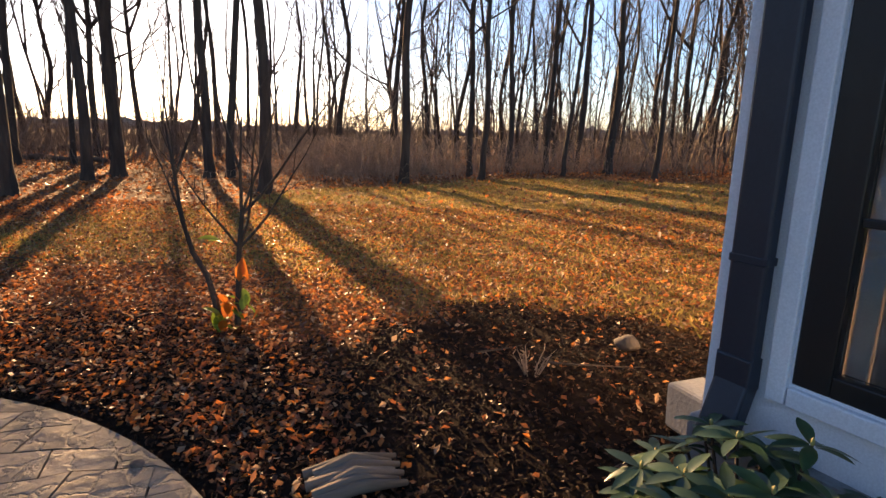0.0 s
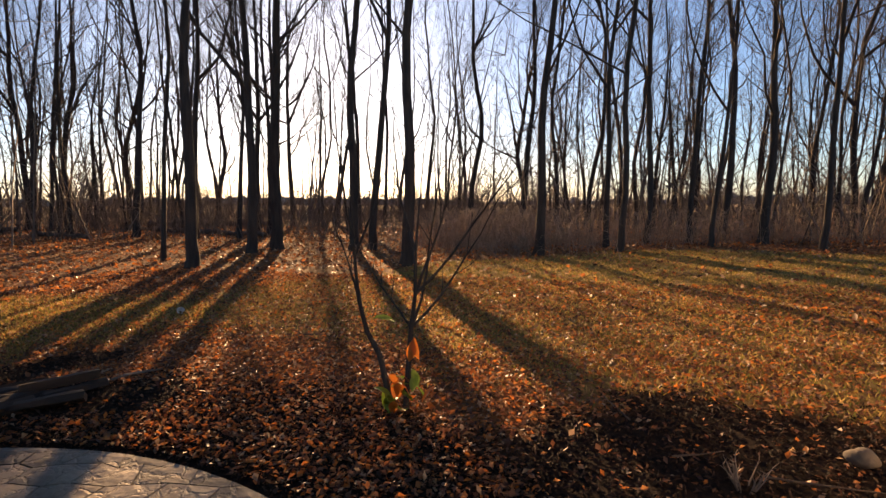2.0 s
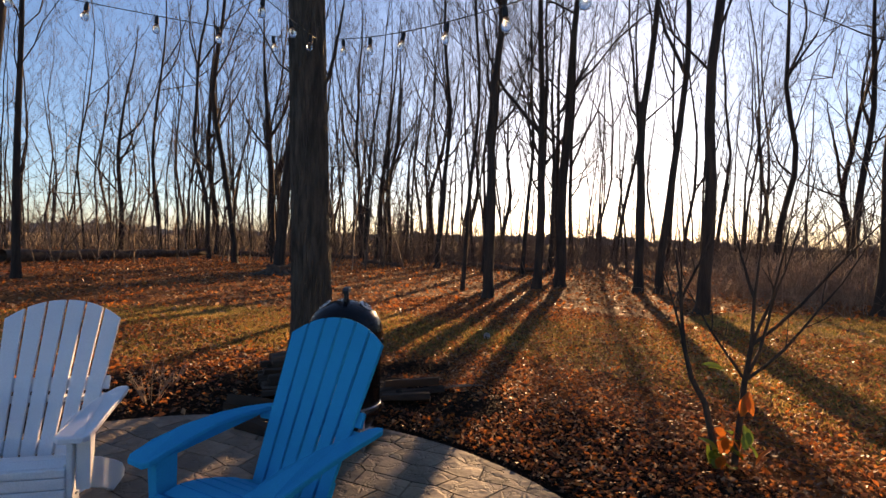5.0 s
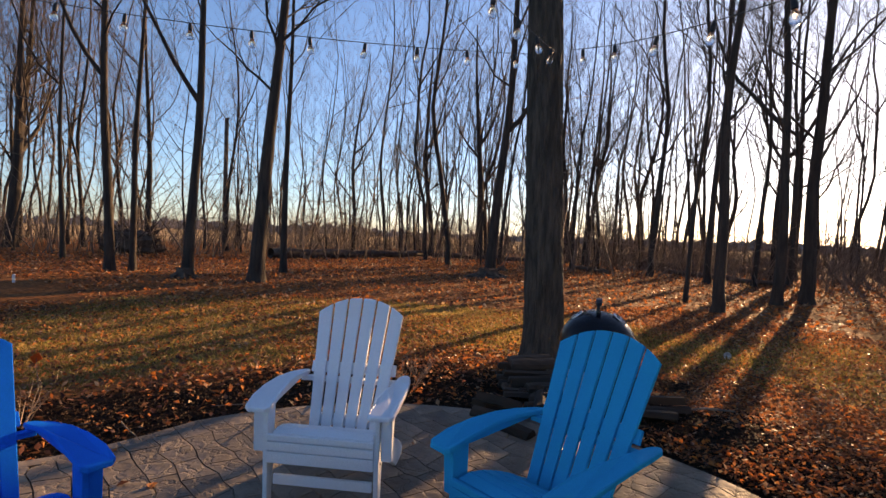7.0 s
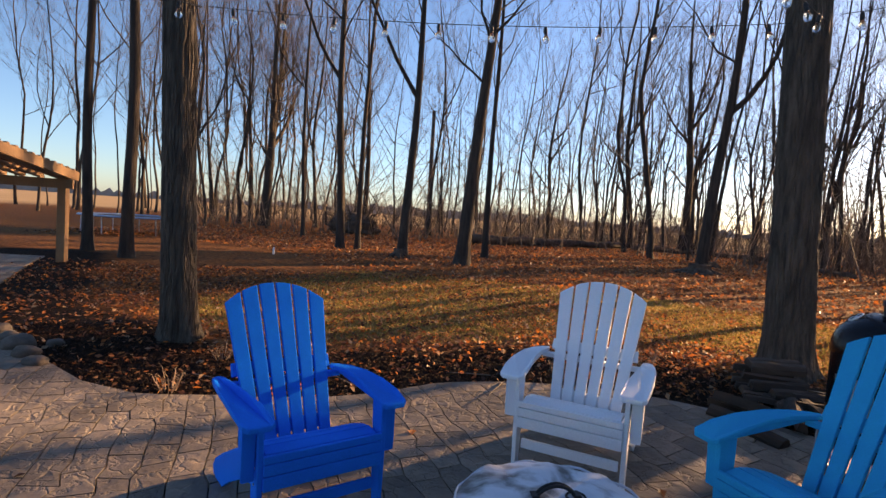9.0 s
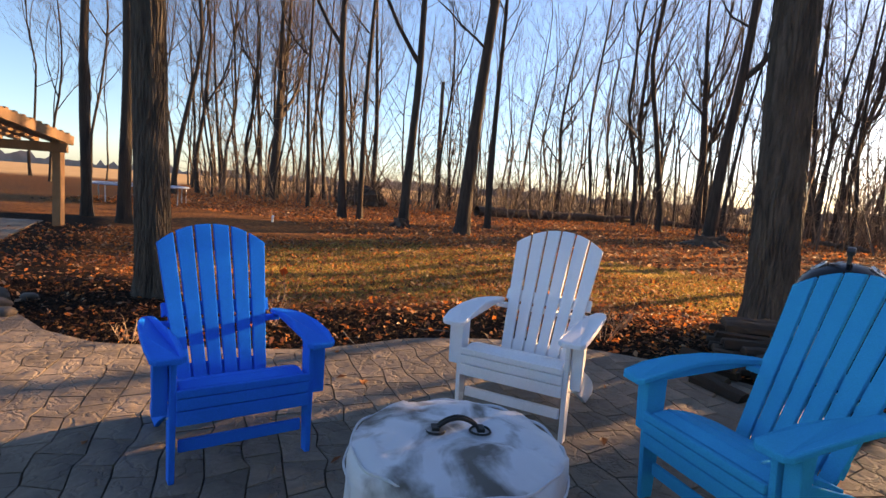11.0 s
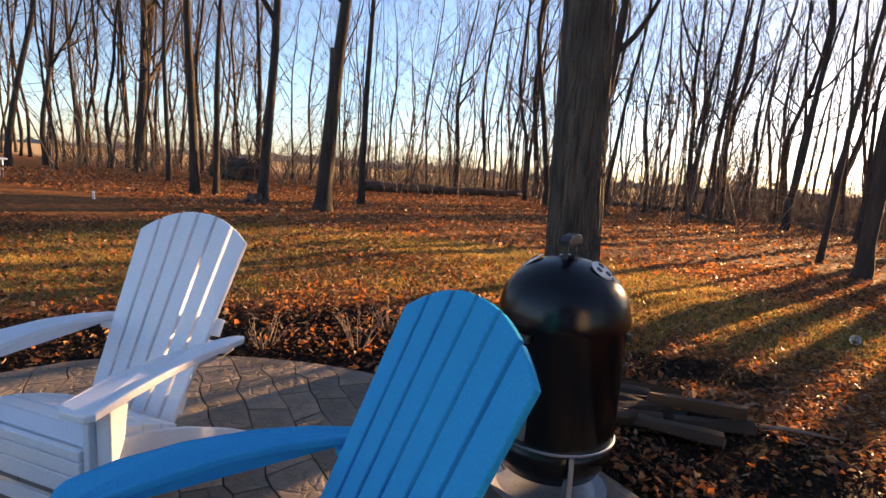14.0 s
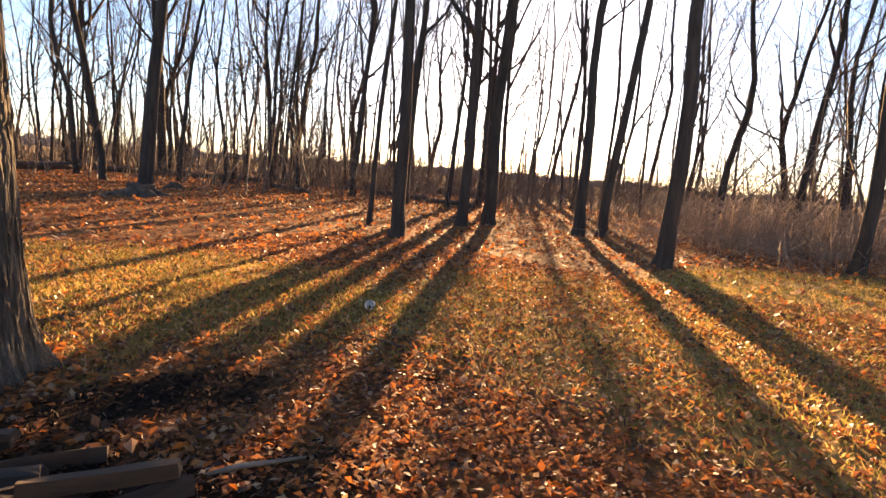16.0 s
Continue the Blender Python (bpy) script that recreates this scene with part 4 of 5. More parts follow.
def adirondack(m, mat, colour):
    """Origin between the front feet, facing +y."""
    ch = thing("adirondack_chair", m, f"{colour} slatted plastic adirondack chair standing on the stone patio", "chair", "chairs round the fire pit")
    # back: six fanned slats in a reclined plane
    lean = 29.0
    back = pose(0, -0.43, 0.26, 0, 0, 0) @ pose(0, 0, 0, lean, 0, 0) @ Matrix(((1, 0, 0, 0), (0, 0, -1, 0), (0, 1, 0, 0), (0, 0, 0, 1)))
    arch = lambda u: 0.885 - 0.115 * (abs(u) / 0.289) ** 2.2
    for k in range(6):
        b0, b1 = -0.220 + 0.0733 * k + 0.006, -0.220 + 0.0733 * (k + 1) - 0.006
        t0, t1 = -0.289 + 0.0963 * k + 0.0065, -0.289 + 0.0963 * (k + 1) - 0.0065
        pts = [(b0, 0.0), (b1, 0.0)] + list(reversed(rounded_top(t0, t1, arch, 5)))
        part("back_slat", slab(pts, 0.022, back @ Matrix.Translation((0, 0, -0.011)), 0.005), mat, ch)
    for v, w in ((0.10, 0.43), (0.42, 0.545)):
        part("back_rail", box((w, 0.07, 0.025), back @ Matrix.Translation((0, v, 0.026)), 0.004), mat, ch)
    part("arm_rail", box((0.66, 0.05, 0.028), Matrix.Translation((0, -0.632, 0.545)), 0.004), mat, ch)
    # seat: slats along a dipped curve
    prof = [(-0.015, 0.395), (-0.085, 0.405), (-0.165, 0.392), (-0.245, 0.368), (-0.325, 0.338), (-0.405, 0.302)]
    for (ya, za), (yb, zb) in zip(prof, prof[1:]):
        ang = math.degrees(math.atan2(zb - za, yb - ya))
        sl = slab([(-0.275, -0.036), (0.275, -0.036), (0.275, 0.036), (-0.275, 0.036)], 0.022, pose(0, (ya + yb) / 2, (za + zb) / 2, 180 + ang, 0, 0) @ Matrix.Translation((0, 0, -0.011)), 0.004)
        part("seat_slat", sl, mat, ch)
    for z, tall in ((0.391, 0.034), (0.345, 0.048), (0.285, 0.062)):
        part("front_slat", box((0.585, 0.022, tall), Matrix.Translation((0, 0.012, z)), 0.004), mat, ch)
    part("stretcher", box((0.55, 0.022, 0.055), Matrix.Translation((0, -0.04, 0.145)), 0.004), mat, ch)
    for s in (-1, 1):
        leg = slab([(-0.055, 0.0), (0.005, 0.0), (0.010, 0.30), (0.005, 0.545), (-0.10, 0.545), (-0.085, 0.30)], 0.026, Matrix.Translation((s * 0.305 - 0.013, 0, 0)) @ YZ, 0.004)
        part("front_leg", leg, mat, ch)
        br = slab([(-0.005, 0.30), (-0.005, 0.545), (-0.075, 0.545), (-0.06, 0.44)], 0.06, Matrix.Translation((s * 0.352 - 0.03, -0.01, 0)) @ YZ, 0.004)
        part("arm_bracket", br, mat, ch)
        rail = [(-0.01, 0.25), (-0.01, 0.385), (-0.10, 0.388), (-0.25, 0.355), (-0.45, 0.285), (-0.70, 0.17), (-0.83, 0.10), (-0.875, 0.05), (-0.86, 0.008), (-0.80, 0.0), (-0.68, 0.0), (-0.55, 0.075), (-0.30, 0.19)]
        part("side_rail", slab(rail, 0.024, Matrix.Translation((s * 0.279 - 0.012, 0, 0)) @ YZ, 0.004), mat, ch)
        # arm: broad in front, curving to a narrow rounded tail
        arm = [(0.262, 0.055), (0.285, 0.075), (0.38, 0.072), (0.402, 0.05), (0.412, -0.06), (0.412, -0.22), (0.402, -0.40), (0.385, -0.55), (0.36, -0.68), (0.335, -0.725), (0.308, -0.715), (0.298, -0.66), (0.300, -0.48), (0.29, -0.30), (0.268, -0.12)]
        pts = [(s * x, y) for x, y in arm]
        if s < 0:
            pts.reverse()
        a = slab(pts, 0.026, Matrix(), 0.006)
        for v in a.verts:
            v.co.z += 0.548 + 0.035 * math.sin(max(0.0, min(1.0, (0.07 - v.co.y) / 0.8)) * math.pi) - 0.012 * max(0, v.co.y) / 0.07
        part("armrest", a, mat, ch)
        screws = bmesh.new()
        for y, z in ((-0.03, 0.35), (-0.03, 0.28), (-0.06, 0.50)):
            bmesh.ops.create_cone(screws, cap_ends=True, segments=8, radius1=0.006, radius2=0.005, depth=0.006, matrix=Matrix.Translation((s * 0.320, y, z)) @ pose(0, 0, 0, 0, 90, 0))
        part("screws", screws, M_STEEL, ch, "small steel screws")
    return ch


for mat, colour, x, y, rz, tall, wide in ((M_WHITE, "white", -3.84, 0.27, -124.9, 1.10, 1.09), (M_BLUE, "royal blue", -3.50, -1.16, -61.9, 1.12, 1.09), (M_CYAN, "turquoise-blue", -2.75, 0.80, -168.5, 1.05, 1.09), (M_GREEN, "lime green", -1.62, -0.98, 30.0, 1.10, 1.09)):
    fore, aft = pose(x, y, 0, 0, 0, rz) @ Vector((0, 0, 0)), pose(x, y, 0, 0, 0, rz) @ Vector((0, -0.75, 0))
    za, zb = float(lie(fore.x, fore.y)), float(lie(aft.x, aft.y))
    adirondack(pose(x, y, 0.020 + za, 0, 0, rz) @ pose(0, 0, 0, math.degrees(math.atan2(za - zb, 0.75)), 0, 0) @ Matrix.Diagonal((wide, 1.0, tall, 1)), mat, colour)

# ---- fire pit under its cover ----
def fire_pit():
    fp = thing("covered_fire_pit", pose(-2.77, -0.21, 0.018 + float(lie(-2.77, -0.21))) @ Matrix.Diagonal((1, 1, 1.33, 1)), "round fire pit under a stained white vinyl cover", "fire pit")
    n = 72
    prof = [(0.425, 0.0), (0.428, 0.08), (0.425, 0.16), (0.422, 0.24), (0.424, 0.30), (0.415, 0.335), (0.402, 0.347), (0.385, 0.354), (0.36, 0.361), (0.33, 0.366), (0.29, 0.371), (0.25, 0.375), (0.21, 0.377), (0.17, 0.378), (0.09, 0.376), (0.0, 0.374)]
    v, f = [], []
    for j, (r, z) in enumerate(prof):
        for i in range(n):
            a = 2 * math.pi * i / n
            q = Vector((math.cos(a) * r * 5, math.sin(a) * r * 5, z * 4))
            w = noise.noise(q * 1.3) * 0.018 + noise.noise(q * 3.7) * 0.010
            rr = r + (0.012 * math.sin(a * 9 + 2 * math.sin(a * 2)) + w if 0 < j < 6 else w * 0.3 if r else 0)
            v.append((rr * math.cos(a), rr * math.sin(a), z + (w if j >= 5 and r else 0)))
    for j in range(len(prof) - 1):
        for i in range(n):
            f.append((j * n + i, j * n + (i + 1) % n, (j + 1) * n + (i + 1) % n, (j + 1) * n + i))
    mat = bpy.data.materials.new("stained_cover")
    mat.use_nodes = True
    nd, link = mat.node_tree.nodes, mat.node_tree.links.new
    b = nd["Principled BSDF"]
    b.inputs["Roughness"].default_value = 0.5
    tc, n1, n2 = nd.new("ShaderNodeTexCoord"), nd.new("ShaderNodeTexNoise"), nd.new("ShaderNodeTexNoise")
    n1.inputs["Scale"].default_value, n1.inputs["Detail"].default_value, n1.inputs["Distortion"].default_value = 3.2, 9, 1.2
    n2.inputs["Scale"].default_value, n2.inputs["Detail"].default_value = 11, 8
    ramp = nd.new("ShaderNodeValToRGB")
    e = ramp.color_ramp.elements
    e[0].position, e[0].color = 0.33, (0.13, 0.115, 0.10, 1)
    e[1].position, e[1].color = 0.52, (0.66, 0.68, 0.72, 1)
    mix = nd.new("ShaderNodeMath")
    mix.operation = "MULTIPLY_ADD"
    link(tc.outputs["Object"], n1.inputs["Vector"])
    link(tc.outputs["Object"], n2.inputs["Vector"])
    link(n2.outputs["Fac"], mix.inputs[0])
    mix.inputs[1].default_value = 0.35
    link(n1.outputs["Fac"], mix.inputs[2])
    sub = nd.new("ShaderNodeMath")
    sub.operation = "SUBTRACT"
    sub.inputs[1].default_value = 0.17
    link(mix.outputs["Value"], sub.inputs[0])
    link(sub.outputs["Value"], ramp.inputs["Fac"])
    link(ramp.outputs["Color"], b.inputs["Base Color"])
    bp = nd.new("ShaderNodeBump")
    bp.inputs["Strength"].default_value, bp.inputs["Distance"].default_value = 0.8, 0.03
    link(n1.outputs["Fac"], bp.inputs["Height"])
    link(bp.outputs["Normal"], b.inputs["Normal"])
    cover = mesh_part("cover", v, f, mat, fp, "stained white vinyl cover", True)
    seam = Tubes()
    for r, z in ((0.405, 0.346), (0.428, 0.285)):
        seam.add([((r) * math.cos(2 * math.pi * i / 60), (r) * math.sin(2 * math.pi * i / 60), z + 0.006 * math.sin(i * 1.1)) for i in range(61)], [0.005] * 61, 5, False)
    seam.part("seam", M_COVER, cover)
    h = Tubes()
    for off in (-0.010, 0.010):
        pts = [(-0.01 + off, -0.085 + 0.17 * i / 10, 0.380 + 0.036 * math.sin(math.pi * i / 10) ** 0.7) for i in range(11)]
        h.add(pts, [0.006] * 11, 6)
    h.part("handle", M_CORD, fp, "black webbing handle")
    for y in (-0.088, 0.088):
        tabs = bmesh.new()
        box((0.05, 0.03, 0.012), Matrix.Translation((-0.01, y, 0.384)), 0.003, tabs)
        lathe([(0.035, 0.376), (0.040, 0.382), (0.045, 0.376)], 20, Matrix.Translation((-0.01, y, 0)), tabs)
        part("handle_tab", tabs, M_CORD, fp)


fire_pit()

# ---- smoker ----
def smoker():
    sm = thing("barrel_smoker", pose(-3.73, 2.27, 0.018 + float(lie(-3.73, 2.27))) @ Matrix.Diagonal((1.07, 1.07, 1.05, 1)), "tall black enamelled barrel smoker with domed lid", "smoker")
    R = 0.245
    part("bowl", lathe([(0.0, 0.085), (0.13, 0.092), (0.20, 0.125), (R - 0.006, 0.20), (R + 0.002, 0.262), (R - 0.008, 0.267)]), M_ENAMEL, sm, smooth=True)
    part("body", lathe([(R - 0.006, 0.26), (R, 0.268), (R, 0.720), (R + 0.006, 0.730), (R + 0.006, 0.745), (R - 0.01, 0.75)]), M_ENAMEL, sm, smooth=True)
    part("ring", lathe([(R + 0.001, 0.268), (R + 0.006, 0.271), (R + 0.006, 0.277), (R + 0.001, 0.280)]), M_STEEL, sm, "bright steel ring")
    dome = [(R + 0.010, 0.735), (R + 0.012, 0.755)] + [((R + 0.008) * math.cos(radians(a)), 0.755 + 0.230 * math.sin(radians(a)) ** 0.94) for a in range(6, 91, 7)]
    lid = part("lid", lathe(dome + [(0.0, 0.985)], 56), M_ENAMEL, sm, smooth=True)
    # the grip points at the fire pit
    g = pose(0, 0, 0, 0, 0, 134)
    for x in (-0.055, 0.055):
        part("handle_stay", box((0.016, 0.020, 0.075), g @ Matrix.Translation((x, 0, 1.01)), 0.004), M_DARK, lid)
    grip = slab([(-0.085, 0), (-0.09, 0.022), (-0.06, 0.040), (0.0, 0.046), (0.06, 0.040), (0.09, 0.022), (0.085, 0)], 0.040, g @ Matrix.Translation((0, 0.017, 1.03)) @ Matrix(((1, 0, 0, 0), (0, 0, -1, 0), (0, 1, 0, 0), (0, 0, 0, 1))), 0.007)
    part("handle", grip, M_DARK, lid, "dark plastic grip")
    for az in (33, 153, 235):
        el = 57
        p = Vector(((R + 0.01) * math.cos(radians(el)), 0, 0.757 + 0.230 * math.sin(radians(el))))
        m = pose(0, 0, 0, 0, 0, az) @ Matrix.Translation(p) @ pose(0, 0, 0, 0, 37, 0)
        vent = part("vent", lathe([(0.0, 0.007), (0.044, 0.006), (0.047, 0.0)], 26, m), M_DAMPER, lid, "dull aluminium damper")
        holes = bmesh.new()
        for k in range(3):
            a = 2 * math.pi * k / 3 + 0.4
            lathe([(0.0, 0.0085), (0.013, 0.0085), (0.013, 0.003)], 14, m @ Matrix.Translation((0.025 * math.cos(a), 0.025 * math.sin(a), 0)), holes)
        part("vent_holes", holes, M_CORD, vent)
    # access door, a little bowed away from the body
    az = radians(-74)
    door = bmesh.new()
    grid = [[door.verts.new(((R + 0.006 + 0.010 * (abs(j - 3) / 3) ** 2) * math.cos(az + (i - 5) * 0.085), (R + 0.006 + 0.010 * (abs(j - 3) / 3) ** 2) * math.sin(az + (i - 5) * 0.085), 0.305 + 0.30 * j / 6)) for j in range(7)] for i in range(11)]
    for i in range(10):
        for j in range(6):
            door.faces.new((grid[i][j], grid[i + 1][j], grid[i + 1][j + 1], grid[i][j + 1]))
    bmesh.ops.solidify(door, geom=door.faces[:], thickness=-0.004)
    d = part("door", door, M_DOOR, sm, "dull grey metal access door", True)
    rim = Tubes()
    rim.add([((R + 0.022) * math.cos(az + k * 0.085), (R + 0.022) * math.sin(az + k * 0.085), 0.565) for k in range(-1, 6)], [0.004] * 7, 6)
    rim.part("latch_rod", M_STEEL, d)
    kn = lathe([(0.0, 0.075), (0.022, 0.070), (0.026, 0.05), (0.018, 0.02), (0.016, 0.0)], 18, Matrix.Translation(((R + 0.005) * math.cos(az), (R + 0.005) * math.sin(az), 0.565)) @ pose(0, 0, 0, 0, 90, math.degrees(az)) @ pose(0, 0, 0, 0, 0, 0))
    part("knob", kn, M_DARK, d, "black plastic knob")
    for k in range(3):
        a = radians(-10 + 120 * k)
        leg = Tubes()
        c, s = math.cos(a), math.sin(a)
        leg.add([((R + .012) * c, (R + .012) * s, 0.27), ((R + .02) * c, (R + .02) * s, 0.16), ((R + .03) * c, (R + .03) * s, 0.02)], [0.012] * 3, 4)
        leg.add([((R + .03) * c, (R + .03) * s, 0.015), ((R - .07) * c, (R - .07) * s, 0.015), ((R - .02) * c, (R - .02) * s, 0.17)], [0.010] * 3, 4)
        leg.part("leg", M_ALU, sm, "flat aluminium leg", False)
    part("heat_shield", lathe([(0.0, 0.022), (0.20, 0.022), (0.235, 0.030), (0.245, 0.035)], 40), M_ALU, sm, "scuffed round ash shield")
    for az2 in (60, -60, 180):
        c, s = math.cos(radians(az2)), math.sin(radians(az2))
        part("grip_bracket", box((0.02, 0.05, 0.03), pose(0, 0, 0, 0, 0, az2) @ Matrix.Translation((R + 0.008, 0, 0.69)), 0.004), M_DARK, sm)


smoker()

# ---- firewood ----
def firewood():
    rng = random.Random(21)
    shapes = []
    for k in range(6):
        L, r = rng.uniform(0.42, 0.56), rng.uniform(0.055, 0.08)
        ang = [radians(a) for a in ((0, 30, 60, 90) if k % 2 else (-20, 20, 60, 100, 140, 180))]
        sec = [(0.0, 0.0)] + [(r * math.cos(a) * rng.uniform(.9, 1.1), r * math.sin(a) * rng.uniform(.9, 1.1)) for a in ang]
        bm = bmesh.new()
        rings = []
        for i in range(5):
            x = -L / 2 + L * i / 4
            rings.append([bm.verts.new((x + (rng.uniform(-.012, .012) if i in (0, 4) else 0), y - r * 0.3 + rng.uniform(-.006, .006), z - r * 0.3 + rng.uniform(-.006, .006))) for y, z in sec])
        m_ = len(sec)
        for ra, rb in zip(rings, rings[1:]):
            for j in range(m_):
                bm.faces.new((ra[j], ra[(j + 1) % m_], rb[(j + 1) % m_], rb[j]))
        bm.faces.new(rings[0])
        bm.faces.new(list(reversed(rings[-1])))
        bmesh.ops.recalc_face_normals(bm, faces=bm.faces)
        me = bpy.data.meshes.new("firewood_log")
        bm.to_mesh(me)
        bm.free()
        me.materials.append(M_CUT)
        shapes.append(me)
    lay = []
    # a low stack against the tree, logs side by side, then a loose spread towards the lawn
    for row, n, z in ((0, 5, 0.055), (1, 4, 0.15), (2, 2, 0.245)):
        for k in range(n):
            lay.append((-5.58 + 0.15 * k + 0.07 * row, 2.90 - 0.07 * k + 0.03 * row, z, 64 + rng.gauss(0, 5)))
    for k in range(24):
        along = rng.uniform(0, 1)
        lay.append((-5.0 + 1.1 * along + rng.gauss(0, 0.06), 2.78 + 0.42 * along + rng.gauss(0, 0.20), 0.05 + 0.07 * (k % 3 == 0), 62 + rng.gauss(0, 14)))
    for k in range(5):
        lay.append((-4.45 + rng.gauss(0, 0.08), 2.42 + 0.06 * k, 0.07 + 0.05 * (k % 2), -25 + rng.gauss(0, 12)))
    lay += [(-4.62, 2.0, 0.055, 20), (-4.75, 2.12, 0.055, 30), (-4.35, 1.98, 0.055, 12), (-4.66, 2.06, 0.14, 24)]
    for x, y, z, rz in lay:
        if (x + 3.73) ** 2 + (y - 2.27) ** 2 < 0.28:
            x -= 0.40
        ob = new("firewood_log", shapes[rng.randrange(6)])
        ob.matrix_world = pose(x, y, z + float(lie(x, y)), rng.uniform(-35, 35), rng.uniform(-3, 3), rz)
        tagged(ob, "split firewood log lying in a loose pile", "firewood", "firewood pile")


firewood()

# ---- planting near the patio ----
def leaf_mesh(name, length, width, fold, mat, droop=0.15):
    bm = bmesh.new()
    n = 6
    rows_ = []
    for i in range(n + 1):
        k = i / n
        w = width / 2 * math.sin(math.pi * min(1, k * 0.96 + 0.04)) ** 0.8
        z = -droop * length * k * k
        rows_.append([bm.verts.new((-w, k * length, z + fold * w)), bm.verts.new((0, k * length, z)), bm.verts.new((w, k * length, z + fold * w))])
    for a, b in zip(rows_, rows_[1:]):
        bm.faces.new((a[0], a[1], b[1], b[0]))
        bm.faces.new((a[1], a[2], b[2], b[1]))
    me = bpy.data.meshes.new(name)
    bm.to_mesh(me)
    bm.free()
    me.materials.append(mat)
    me.polygons.foreach_set("use_smooth", [True] * len(me.polygons))
    return me


def rhododendron(x, y, spread, height, whorls, seed):
    rng = random.Random(seed)
    ob = thing("rhododendron", pose(x, y, float(lie(x, y))), "low evergreen rhododendron with glossy dark leaves", "shrub", "foundation shrubs")
    stems = Tubes()
    ball = bmesh.new()
    bmesh.ops.create_icosphere(ball, subdivisions=1, radius=0.010)
    bud = bpy.data.meshes.new("bud")
    ball.to_mesh(bud)
    ball.free()
    bud.materials.append(M_BUD)
    shapes = [leaf_mesh("leaf", rng.uniform(0.11, 0.15), rng.uniform(0.034, 0.044), 0.25, M_RHODO, rng.uniform(.1, .35)) for _ in range(4)]
    for _ in range(whorls):
        a, r = rng.uniform(0, 6.28), spread * rng.random() ** 0.6
        h = height * (1 - 0.45 * (r / spread) ** 2) * rng.uniform(0.72, 1.05)
        tip = Vector((r * math.cos(a), r * math.sin(a), h))
        stems.add([(tip.x * .2, tip.y * .2, 0), (tip.x * .6, tip.y * .6, h * .5), tip], [0.011, 0.008, 0.005], 5)
        link_mesh("bud", bud, ob, Matrix.Translation(tip + Vector((0, 0, 0.012))) @ Matrix.Diagonal((0.7, 0.7, 1.6, 1)))
        out = math.degrees(math.atan2(tip.y, tip.x)) - 90
        n = rng.randrange(7, 10)
        for k in range(n):
            m = Matrix.Translation(tip) @ pose(0, 0, 0, rng.uniform(-18, 2), 0, out) @ pose(0, 0, 0, 0, 0, 360 * k / n + rng.uniform(-12, 12)) @ pose(0, 0.008, 0, rng.uniform(-12, 25), rng.uniform(-15, 15), 0)
            link_mesh("leaf", shapes[rng.randrange(4)], ob, m)
    stems.part("stems", M_TWIG, ob)


rhododendron(0.97, 1.47, 0.40, 0.64, 36, 3)
rhododendron(1.02, 0.78, 0.36, 0.62, 18, 8)


def small_shrub():
    ob = thing("young_magnolia", pose(-1.50, 3.62, 0), "young bare two-stemmed shrub with few bright leaves", "shrub")
    rng = random.Random(14)
    tw = Tubes()
    a = [Vector(p) for p in ((-0.05, 0, -0.05), (-0.08, 0, 0.20), (-0.14, 0.02, 0.42), (-0.24, 0.04, 0.58), (-0.30, 0.05, 0.80), (-0.33, 0.06, 1.10), (-0.38, 0.08, 1.45))]
    b = [Vector(p) for p in ((0.04, 0.02, -0.05), (0.06, 0.03, 0.25), (0.09, 0.03, 0.62), (0.12, 0.03, 0.85), (0.13, 0.02, 1.15), (0.16, 0.02, 1.50))]
    for path, rad in ((a, [.026, .023, .020, .018, .014, .010, .005]), (b, [.024, .021, .019, .014, .010, .005])):
        main = Tubes()
        main.add(path, rad, 8)
        main.part("stem", M_BARK, ob)
    limbs = [(a[3], (-.2, 0, 1.2), 0.9), (a[4], (-.25, .1, 1), 0.45), (b[2], (-.7, 0, .8), 0.55), (b[2], (.6, 0, .55), 0.75), (b[2], (.5, 0, 1.3), 1.0), (b[3], (.9, .1, 1.0), 0.9), (b[3], (.25, .3, 1), 0.8), (a[5], (.3, .2, 1), 0.5), (b[4], (-.4, .2, 1), .5)]
    for p, d, l in limbs:
        path = branch_path(rng, p, d, l * 1.3, 6, 0.05, 0.12)
        st = Tubes()
        st.add(path, [.011, .010, .009, .007, .006, .004, .002], 6, False)
        st.part("branch", M_BARK, ob)
        for k in range(2, 7):
            tw.add(branch_path(rng, path[k], (path[k] - path[k - 1]).normalized() + Vector((rng.uniform(-1, 1), rng.uniform(-1, 1), rng.uniform(0, .6))) * .7, rng.uniform(.12, .35), 3, 0.05, 0.15), [.004, .003, .0025, .001], 4, False)
    tagged(tw.part("crown", M_TWIG, ob), kind="stuff")
    green, orange = leaf_mesh("leaf", 0.14, 0.06, 0.3, M_YELLOWGREEN, 0.2), leaf_mesh("leaf", 0.15, 0.065, 0.3, M_ORANGE, 0.25)
    for k in range(26):
        az = rng.uniform(0, 360)
        link_mesh("leaf", green if k % 3 else orange, ob, pose(0.06 + rng.uniform(-.14, .14), rng.uniform(-.10, .10), rng.uniform(0.02, 0.24), rng.uniform(20, 75), 0, az))
    link_mesh("leaf", orange, ob, pose(0.12, 0.0, 0.56, -75, 15, 160))
    link_mesh("leaf", orange, ob, pose(0.11, 0.0, 0.54, -80, -10, 200))
    link_mesh("leaf", green, ob, pose(-0.02, 0.0, 0.66, 10, 20, 60))
    link_mesh("leaf", green, ob, pose(-0.03, 0.0, 0.68, 20, -20, 120))


small_shrub()


